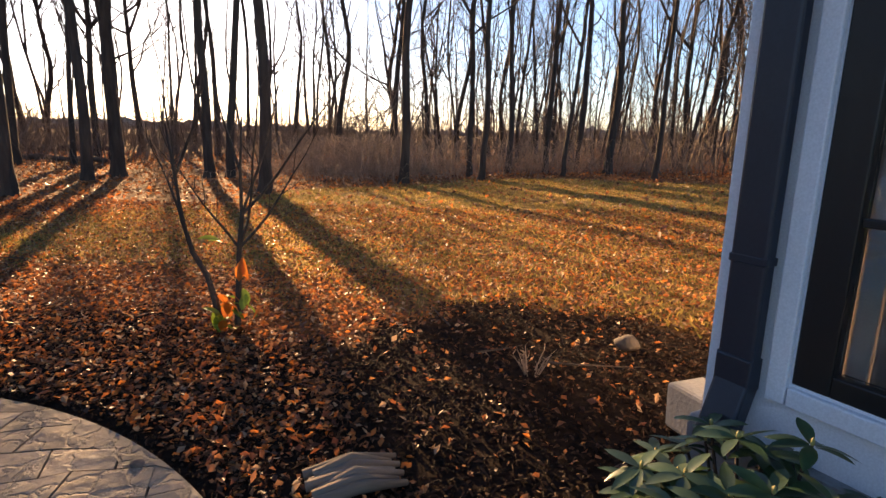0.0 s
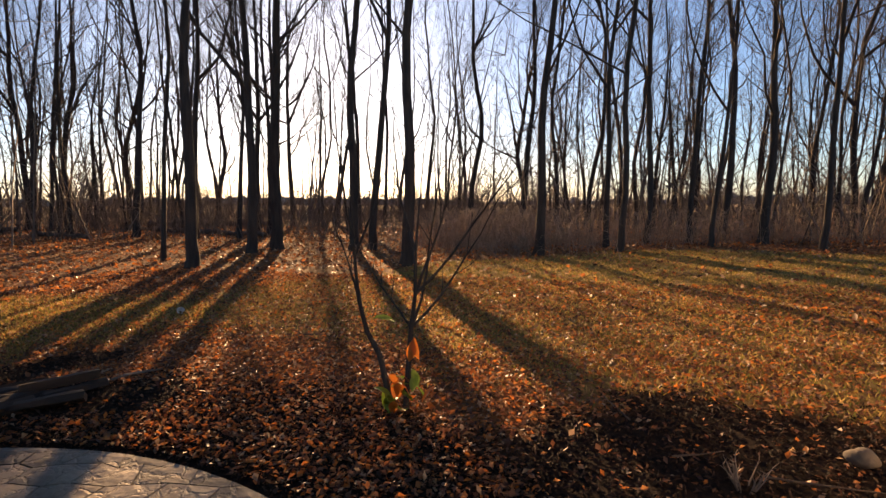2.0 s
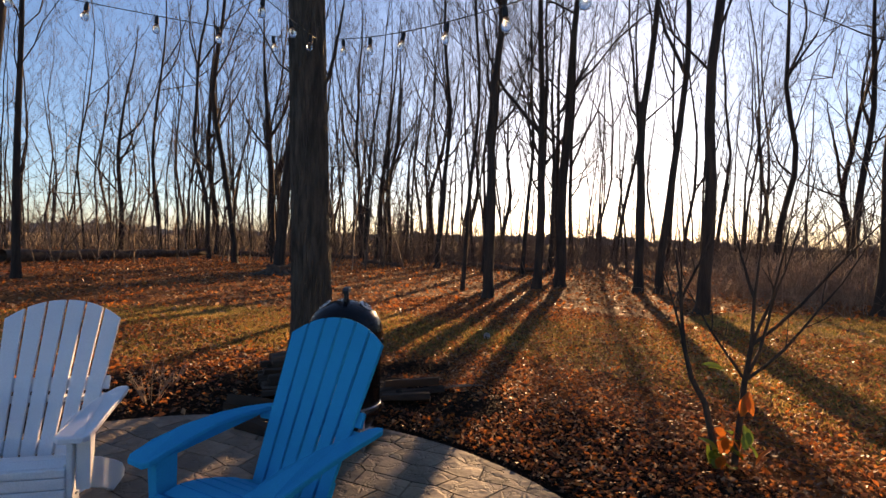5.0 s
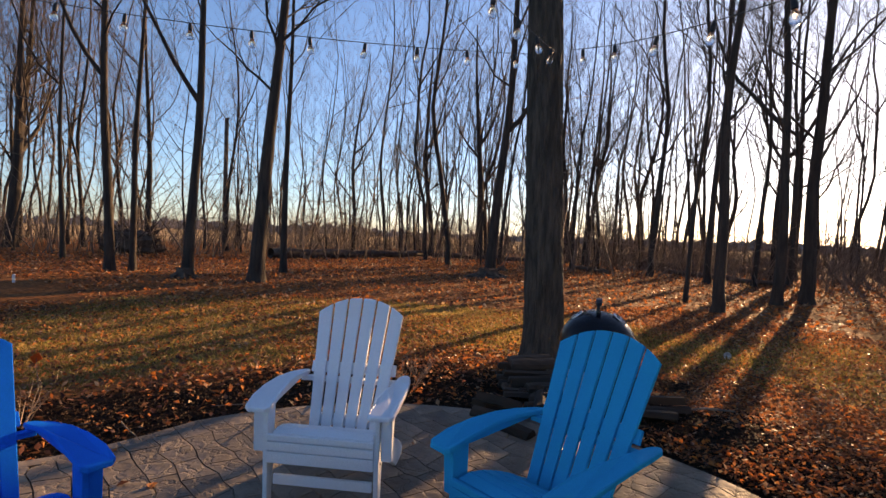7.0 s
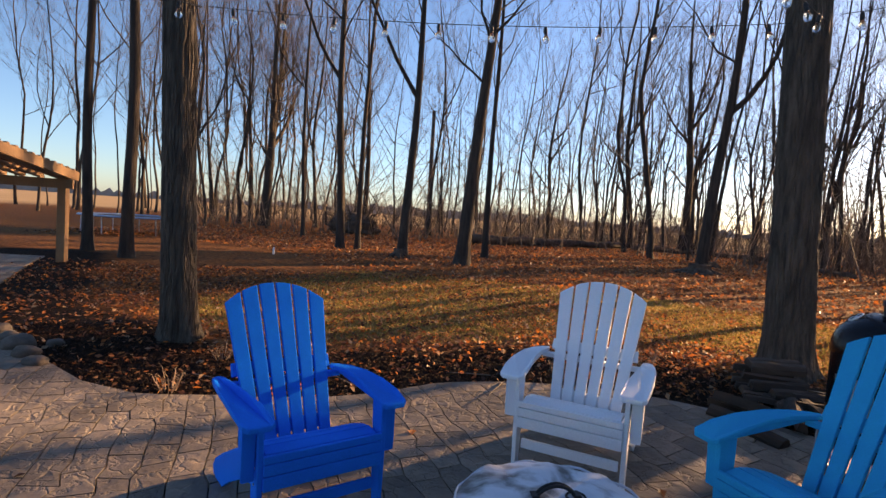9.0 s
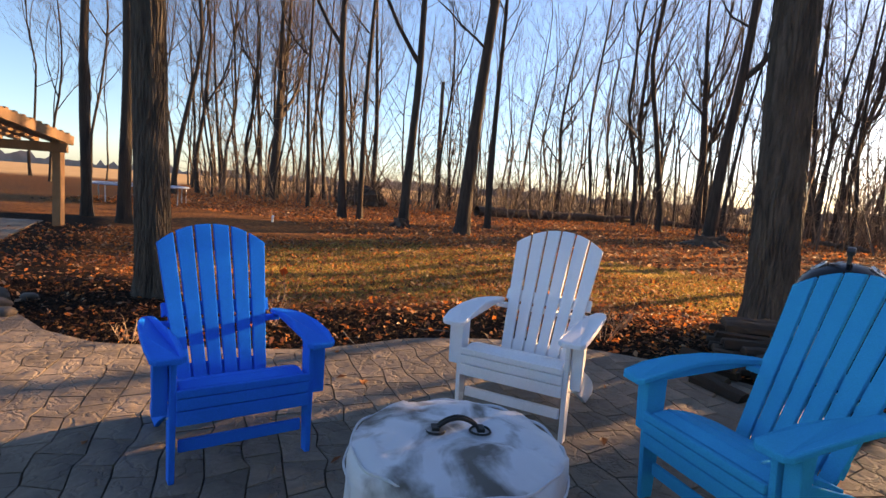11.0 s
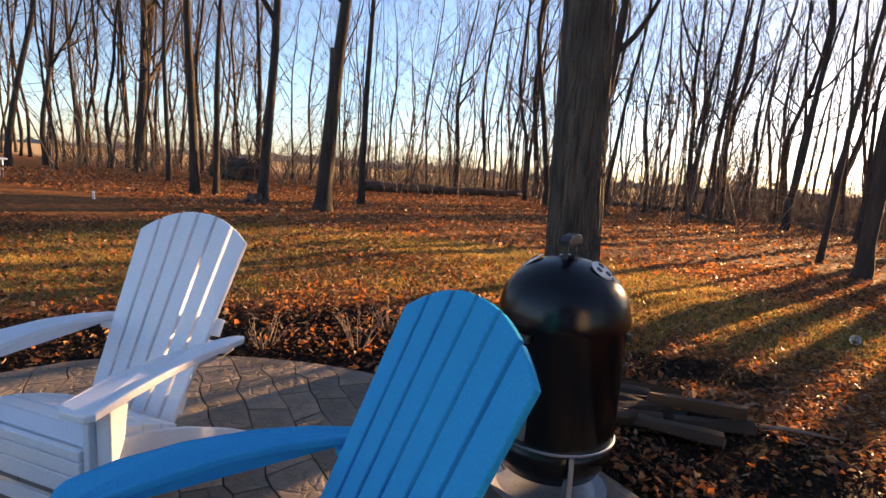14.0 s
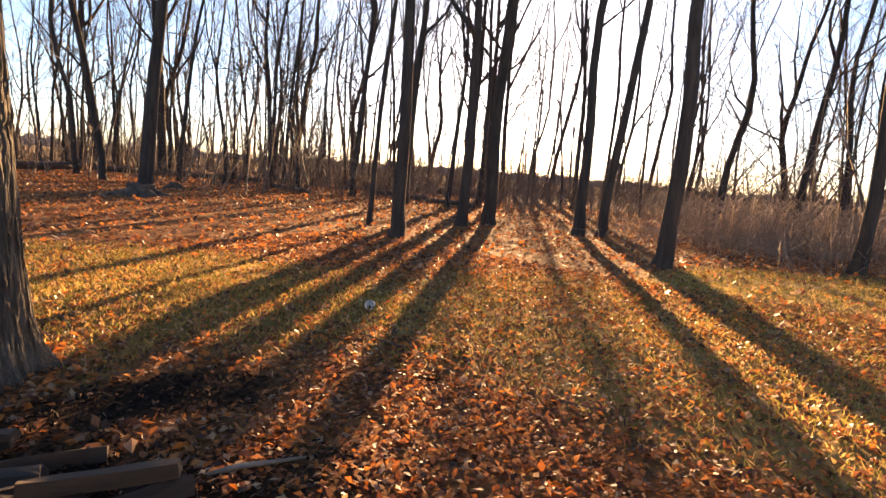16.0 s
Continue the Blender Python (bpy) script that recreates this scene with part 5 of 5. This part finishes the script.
def twig_shrub(x, y, h, seed, n=14):
    rng = random.Random(seed)
    ob = thing("dormant_perennial", pose(x, y, float(lie(x, y))), "dry tan stems of a dormant plant in mulch", "plant", "dormant plants")
    t = Tubes()
    for _ in range(n):
        a = rng.uniform(0, 6.28)
        path = branch_path(rng, (0.04 * math.cos(a), 0.04 * math.sin(a), -0.02), (math.cos(a) * .5, math.sin(a) * .5, 1), h * rng.uniform(.5, 1), 4, 0.0, 0.15)
        t.add(path, [.005, .0045, .004, .003, .0015], 4, False)
        for k in (2, 3, 4):
            t.add(branch_path(rng, path[k], (rng.uniform(-1, 1), rng.uniform(-1, 1), .5), h * .22, 2, 0, .2), [.003, .002, .001], 3, False)
    t.part("dry_foliage", M_BRUSH, ob)


for i, (x, y, h) in enumerate(((-6.3, -1.57, 0.5), (-5.9, 1.0, 0.3), (-6.1, 2.0, 0.35), (-5.6, -2.6, 0.25), (0.55, 3.1, 0.20), (-5.75, 1.7, 0.4), (-6.6, -2.4, 0.3))):
    twig_shrub(x, y, h, 50 + i)


def rocks():
    rng = random.Random(61)
    spots = [(1.27, 3.52, 0.085), (-6.6, -4.25, 0.12), (-6.9, -4.5, 0.15), (-7.2, -4.75, 0.11), (-6.3, -4.0, 0.10), (-7.45, -5.0, 0.13), (-7.0, -4.2, 0.09), (-1.32, 2.12, 0.035)]
    for x, y, r in spots:
        b = bmesh.new()
        bmesh.ops.create_icosphere(b, subdivisions=3, radius=r)
        off = Vector((rng.uniform(0, 9), rng.uniform(0, 9), 0))
        for v in b.verts:
            v.co *= 1 + 0.35 * noise.noise(v.co / r * 0.9 + off) + 0.1 * noise.noise(v.co / r * 3 + off)
            v.co.z *= 0.6
        ob = part("stone_block", b, M_ROCK, None, smooth=True)
        ob.matrix_world = pose(x, y, r * 0.38 + float(lie(x, y)), 0, 0, rng.uniform(0, 360))
        tagged(ob, "rough grey-brown stone half sunk in mulch", "stone", "bed stones")


rocks()


def small_things():
    cup = thing("white_cup", pose(-5.45, 6.35, 0.05, 80, 0, 30), "white plastic cup lying on the leafy lawn", "cup")
    part("cup_body", lathe([(0.0, -0.05), (0.034, -0.05), (0.046, 0.06), (0.048, 0.062), (0.044, 0.058), (0.032, -0.046)], 24), M_CUP, cup, smooth=True)
    br = Tubes()
    br.add([(-4.03, 3.75, 0.03), (-3.97, 3.86, 0.045), (-3.90, 3.98, 0.04), (-3.84, 4.11, 0.03)], [0.012, 0.013, 0.011, 0.006], 7)
    tagged(br.part("fallen_branch", M_DRIFT), "pale bare stick lying on leaf litter", "stick")
    wood = thing("weathered_wood_chunk", pose(-0.34, 1.98, 0, 0, 0, 20), "grey weathered split wood lying in mulch", "wood")
    for k in range(7):
        t = Tubes()
        y = -0.10 + 0.033 * k
        t.add([(-0.20 + 0.02 * (k % 3), y, 0.02 + 0.012 * (k % 2)), (0.0, y + 0.01, 0.05 + 0.01 * (k % 3)), (0.20 - 0.03 * (k % 2), y + 0.02, 0.02)], [0.022, 0.028, 0.012], 6)
        t.part("splinter", M_DRIFT, wood)
    st = thing("marker_stake", pose(-17.4, -3.6, -0.11), "short white marker stake in the lawn", "stake")
    part("stake", box((0.06, 0.06, 0.30), Matrix.Translation((0, 0, 0.15)), 0.01), M_CUP, st)
    flag = thing("marker_flag", pose(-6.75, -1.50, float(lie(-6.75, -1.50)), 0, 0, 10), "small orange marker flag on a thin wire stem", "flag")
    wire = Tubes()
    wire.add([(0, 0.03, -0.02), (0, 0.0, 0.22), (0, -0.02, 0.50)], [0.003, 0.003, 0.003], 5, False)
    wire.part("wire_stem", M_DRIFT, flag)
    part("flag_sheet", box((0.004, 0.075, 0.075), Matrix.Translation((0, -0.02, 0.50)) @ pose(0, 0, 0, 28, 8, 12), 0.001), M_ORANGE, flag, "bright orange sheet")
    rng = random.Random(4)
    for k in range(26):
        t = Tubes()
        x, y = (rng.uniform(-7, 1), rng.uniform(2.8, 8)) if k < 16 else (rng.uniform(-6.3, -5.75), rng.uniform(-2.6, 1.6))
        a = rng.uniform(0, 6.28)
        t.add(branch_path(rng, (x, y, 0.03 + float(lie(x, y))), (math.cos(a), math.sin(a), 0), rng.uniform(.25, .6), 4, 0.0, 0.06), [.007, .006, .005, .004, .002], 5)
        tagged(t.part("stick", M_DEADWOOD if k < 16 else M_DRIFT), "thin dead twig lying among fallen leaves", "stick", "fallen twigs")


small_things()

# ---- string lights ----
def string_lights(a, b, sag, bulbs, label, skip=0.0):
    a, b = Vector(a), Vector(b)
    ob = thing("string_lights", Matrix.Translation(a), label, "string lights", "patio string lights")

    def at(k):
        p = (b - a) * k
        p.z -= 4 * sag * k * (1 - k)
        return p

    c = Tubes()
    c.add([at(i / 30) for i in range(31)], [0.0045] * 31, 5, False)
    c.part("cord", M_CORD, ob)
    rng = random.Random(int(abs(a.x * 100 + b.y * 10)))
    base = glass = None
    for i in range(bulbs):
        k = (i + 0.5) / bulbs
        p = at(k) + Vector((0, 0, -0.03))
        m = Matrix.Translation(p) @ pose(0, 0, 0, rng.uniform(-10, 10), rng.uniform(-10, 10), 0)
        if base is None:
            sock = part("socket", lathe([(0.0, 0.03), (0.012, 0.028), (0.019, 0.01), (0.021, -0.045), (0.016, -0.05)], 14), M_CORD, ob)
            bulb = part("bulb", lathe([(0.014, -0.048), (0.024, -0.07), (0.034, -0.095), (0.035, -0.115), (0.026, -0.138), (0.0, -0.146)], 18), M_BULB, ob, "clear glass bulb", True)
            sock.matrix_basis = m
            bulb.matrix_basis = m
            base, glass = sock.data, bulb.data
        else:
            link_mesh("socket", base, ob, m)
            tagged(link_mesh("bulb", glass, ob, m), "clear glass bulb")


string_lights((-5.97, 3.30, 3.70), (-7.30, -2.88, 3.60), 0.12, 11, "black cord of clear bulbs between two trees")
string_lights((-5.75, 3.60, 3.75), (1.05, 1.60, 2.80), 0.30, 10, "black cord of clear bulbs from tree to house")
string_lights((-5.85, 3.50, 3.72), (1.05, -4.50, 2.80), 0.28, 14, "black cord of clear bulbs sagging over the patio")
string_lights((-7.22, -2.92, 3.55), (1.05, -5.50, 2.80), 0.25, 11, "black cord of clear bulbs over the path side")

# ---- pergola and trampoline beyond the path ----
def pergola():
    pg = thing("timber_pergola", pose(0.05, 0.5, -0.11), "new golden-brown timber pergola over a paved pad", "pergola")
    xs, ys = (-13.72, -11.24), (-7.98, -11.2)
    tops = {xs[0]: 1.86, xs[1]: 2.20}
    for x in xs:
        for y in ys:
            part("post", box((0.17, 0.17, tops[x]), Matrix.Translation((x, y, tops[x] / 2)), 0.008), M_TIMBER, pg)
        part("cross_beam", box((0.07, ys[0] - ys[1] + 0.5, 0.20), Matrix.Translation((x + 0.12, (ys[0] + ys[1]) / 2, tops[x] - 0.16)), 0.006), M_TIMBER, pg)
    slope = math.degrees(math.atan2(tops[xs[1]] - tops[xs[0]], xs[1] - xs[0]))
    mx, mz = (xs[0] + xs[1]) / 2, (tops[xs[0]] + tops[xs[1]]) / 2
    for y in ys:
        part("beam", box((3.1, 0.07, 0.20), Matrix.Translation((mx, y + 0.13, mz + 0.06)) @ pose(0, 0, 0, 0, -slope, 0), 0.006), M_TIMBER, pg)
    for k in range(9):
        y = ys[0] - 0.15 - (ys[0] - ys[1] - 0.3) * k / 8
        part("rafter", box((2.9, 0.045, 0.14), Matrix.Translation((mx, y, mz + 0.02)) @ pose(0, 0, 0, 0, -slope, 0), 0.005), M_TIMBER, pg)
    for k in range(12):
        x = -1.4 + 2.8 * k / 11
        part("roof_slat", box((0.09, 3.5, 0.03), Matrix.Translation((mx, (ys[0] + ys[1]) / 2, mz + 0.185)) @ pose(0, 0, 0, 0, -slope, 0) @ Matrix.Translation((x, 0, 0)), 0.004), M_TIMBER, pg)
    part("post_cap", box((0.17, 0.17, 0.34), Matrix.Translation((xs[1], ys[0], tops[xs[1]] + 0.17)), 0.008), M_TIMBER, pg)


pergola()


def trampoline():
    tr = thing("trampoline", pose(-22.7, -9.55, -0.11), "round backyard trampoline with blue-grey safety pad", "trampoline")
    part("safety_pad", lathe([(1.45, 0.76), (1.50, 0.80), (1.75, 0.80), (1.80, 0.76), (1.75, 0.74)], 48), M_TRAMP, tr)
    part("mat", lathe([(0.0, 0.755), (1.42, 0.765), (1.46, 0.755)], 48), M_TRAMPMAT, tr)
    for k in range(6):
        a0 = 2 * math.pi * k / 6
        t = Tubes()
        p = [(1.66 * math.cos(a0 + d), 1.66 * math.sin(a0 + d), z) for d, z in ((-.25, 0.76), (-.24, 0.05), (0, 0.02), (.24, 0.05), (.25, 0.76))]
        t.add(p, [0.022] * 5, 6)
        t.part("leg", M_STEEL, tr)


trampoline()

# ---- leaf litter, grass and mulch ----
def scatter_leaves(name, n, x0, x1, y0, y1, lo, hi, seed, share, label, mat):
    """Many curled leaves strewn over a stretch of the plan, as one piece."""
    rs = np.random.RandomState(seed)
    x, y = rs.uniform(x0, x1, n), rs.uniform(y0, y1, n)
    lawn, mulch, field = zones(x, y)
    d = patio_distance(x, y)
    clump = 0.5 + 0.5 * wavy(x, y, 2.3, 0.3) * wavy(x, y, 0.9, 2.2)
    keep = rs.uniform(0, 1, n) < share(lawn, mulch, d, clump)
    keep &= ~in_house(x, y) & (rs.uniform(0, 1, n) > 0.93 * bare(x, y))
    x, y, d = x[keep], y[keep], d[keep]
    k = len(x)
    base = np.array([[0, -0.5, 0.0], [0.34, 0.05, 0.12], [0, 0.55, 0.02], [-0.34, 0.0, 0.12], [0, 0.02, -0.02]])
    size = rs.uniform(lo, hi, k)
    curl = rs.uniform(-0.6, 2.4, k)
    P = np.repeat(base[None], k, 0) * np.stack([size * rs.uniform(.6, 1.2, k), size, size * curl], 1)[:, None, :]
    yaw, tx, ty = rs.uniform(0, 2 * np.pi, k), rs.normal(0, 0.42, k), rs.normal(0, 0.42, k)
    c, s = np.cos(tx)[:, None], np.sin(tx)[:, None]
    P = np.stack([P[..., 0], P[..., 1] * c - P[..., 2] * s, P[..., 1] * s + P[..., 2] * c], -1)
    c, s = np.cos(ty)[:, None], np.sin(ty)[:, None]
    P = np.stack([P[..., 0] * c + P[..., 2] * s, P[..., 1], -P[..., 0] * s + P[..., 2] * c], -1)
    c, s = np.cos(yaw)[:, None], np.sin(yaw)[:, None]
    P = np.stack([P[..., 0] * c - P[..., 1] * s, P[..., 0] * s + P[..., 1] * c, P[..., 2]], -1)
    P -= np.array([0, 0, 1]) * P[..., 2].min(1)[:, None, None]
    P[..., 0] += x[:, None]
    P[..., 1] += y[:, None]
    g = (0.025 * wavy(x, y, 0.9, 0.7) + 0.012 * wavy(x, y, 3.1, 1.9)) * np.clip(d / 1.5, 0, 1) - 0.012 * np.clip(1 - d / 0.1, 0, 1) + 0.02 * np.clip(d, 0, 1) * np.clip(2 - d, 0, 1) + lie(x, y)
    g = np.where(d < 0, 0.02 + lie(x, y), g)
    P[..., 2] += (g + rs.uniform(-0.004, 0.022, k) * (d > 0))[:, None]
    tri = np.array([[0, 1, 4], [1, 2, 4], [2, 3, 4], [3, 0, 4]] if hi < 0.1 else [[0, 1, 2], [2, 3, 0]])
    F = (tri[None] + 5 * np.arange(k)[:, None, None]).reshape(-1, 3)
    tagged(mesh_part(name, P.reshape(-1, 3), F, mat), label, "leaves", kind="stuff")


scatter_leaves("fallen_leaves", 200000, -10, 6, 1.0, 10.5, 0.025, 0.060, 1, lambda l, m, d, c: np.where(d < 0.12, 0.0, np.clip(0.98 - 0.32 * l - 0.52 * m, 0, 1) * (0.35 + 0.65 * c)), "orange and brown fallen leaves by the patio", M_LEAF)
scatter_leaves("fallen_leaves", 95000, -4.6, 1.6, 1.6, 5.6, 0.016, 0.055, 4, lambda l, m, d, c: np.where(d < 0.06, 0.0, np.clip(0.2 + 0.5 * m, 0, 1) * (0.2 + 0.8 * c)), "crumbled orange and brown leaves over the mulch bed", M_LEAF)
scatter_leaves("fallen_leaves", 60000, -14, -3.5, -9, 4, 0.04, 0.085, 2, lambda l, m, d, c: np.where(d < 0, 0.002, np.clip(0.95 - 0.45 * l - 0.66 * m, 0, 1) * (0.3 + 0.7 * c)), "brown fallen leaves beside the path", M_LEAF)
scatter_leaves("fallen_leaves", 150000, -34, 14, -12, 32, 0.07, 0.13, 3, lambda l, m, d, c: np.where(d < 6, 0.0, np.clip(0.9 - 0.6 * l, 0, 1) * (0.4 + 0.6 * c)), "brown leaf litter under the trees", M_LEAF)


def grass(n, x0, x1, y0, y1, seed, lo, hi, w):
    rs = np.random.RandomState(seed)
    x, y = rs.uniform(x0, x1, n), rs.uniform(y0, y1, n)
    lawn, mulch, field = zones(x, y)
    keep = rs.uniform(0, 1, n) < lawn * np.clip(0.55 + 0.6 * wavy(x, y, 3.3, 0.2) * wavy(x, y, 1.3, 2.0), 0.1, 1)
    x, y = x[keep], y[keep]
    k = len(x)
    a, h, lean = rs.uniform(0, 2 * np.pi, k), rs.uniform(lo, hi, k), rs.normal(0, 0.5, (k, 2))
    d = np.stack([np.cos(a), np.sin(a)], 1) * w
    g = (0.025 * wavy(x, y, 0.9, 0.7) + 0.012 * wavy(x, y, 3.1, 1.9)) + lie(x, y)
    o = np.stack([x, y, g], 1)
    P = np.stack([o + np.c_[d, -0.01 + np.zeros(k)], o - np.c_[d, -0.01 + np.zeros(k)], o + np.c_[lean * h[:, None], h]], 1)
    tagged(mesh_part("lawn_grass", P.reshape(-1, 3), np.arange(3 * k).reshape(-1, 3), M_GRASS), "short dormant olive and straw-coloured lawn grass", "grass", kind="stuff")


grass(430000, -12, 9, 3, 18, 5, 0.022, 0.058, 0.0055)
grass(280000, -15, -5, -8, 7, 6, 0.022, 0.058, 0.0065)


def mulch_chips():
    rs = np.random.RandomState(8)
    n = 115000
    x, y = rs.uniform(-8, 3, n), rs.uniform(-5, 5.5, n)
    lawn, mulch, field = zones(x, y)
    d = patio_distance(x, y)
    keep = (rs.uniform(0, 1, n) < mulch) & (d > 0.01) & ~in_house(x, y)
    x, y, d = x[keep], y[keep], d[keep]
    k = len(x)
    a, l, w = rs.uniform(0, 2 * np.pi, k), rs.uniform(0.010, 0.030, k), rs.uniform(0.0025, 0.006, k)
    u, v = np.stack([np.cos(a), np.sin(a), rs.normal(0, .25, k)], 1), np.stack([-np.sin(a), np.cos(a), rs.normal(0, .3, k)], 1)
    g = (0.025 * wavy(x, y, 0.9, 0.7) + 0.012 * wavy(x, y, 3.1, 1.9)) * np.clip(d / 1.5, 0, 1) - 0.012 * np.clip(1 - d / 0.1, 0, 1) + 0.02 * np.clip(d, 0, 1) * np.clip(2 - d, 0, 1) + lie(x, y)
    o = np.stack([x, y, g + rs.uniform(0, 0.02, k)], 1)
    up = np.array([0, 0, 1.0])
    P = np.stack([o - u * l[:, None] - v * w[:, None], o + u * l[:, None] - v * w[:, None], o + u * l[:, None] * .8 + v * w[:, None], o - u * l[:, None] * .9 + v * w[:, None], o + up * 0.012], 1)
    tri = np.array([[0, 1, 4], [1, 2, 4], [2, 3, 4], [3, 0, 4]])
    F = (tri[None] + 5 * np.arange(k)[:, None, None]).reshape(-1, 3)
    tagged(mesh_part("mulch", P.reshape(-1, 3), F, M_MULCH), "dark shredded bark mulch in the beds", "mulch", kind="stuff")


mulch_chips()
build_patio()
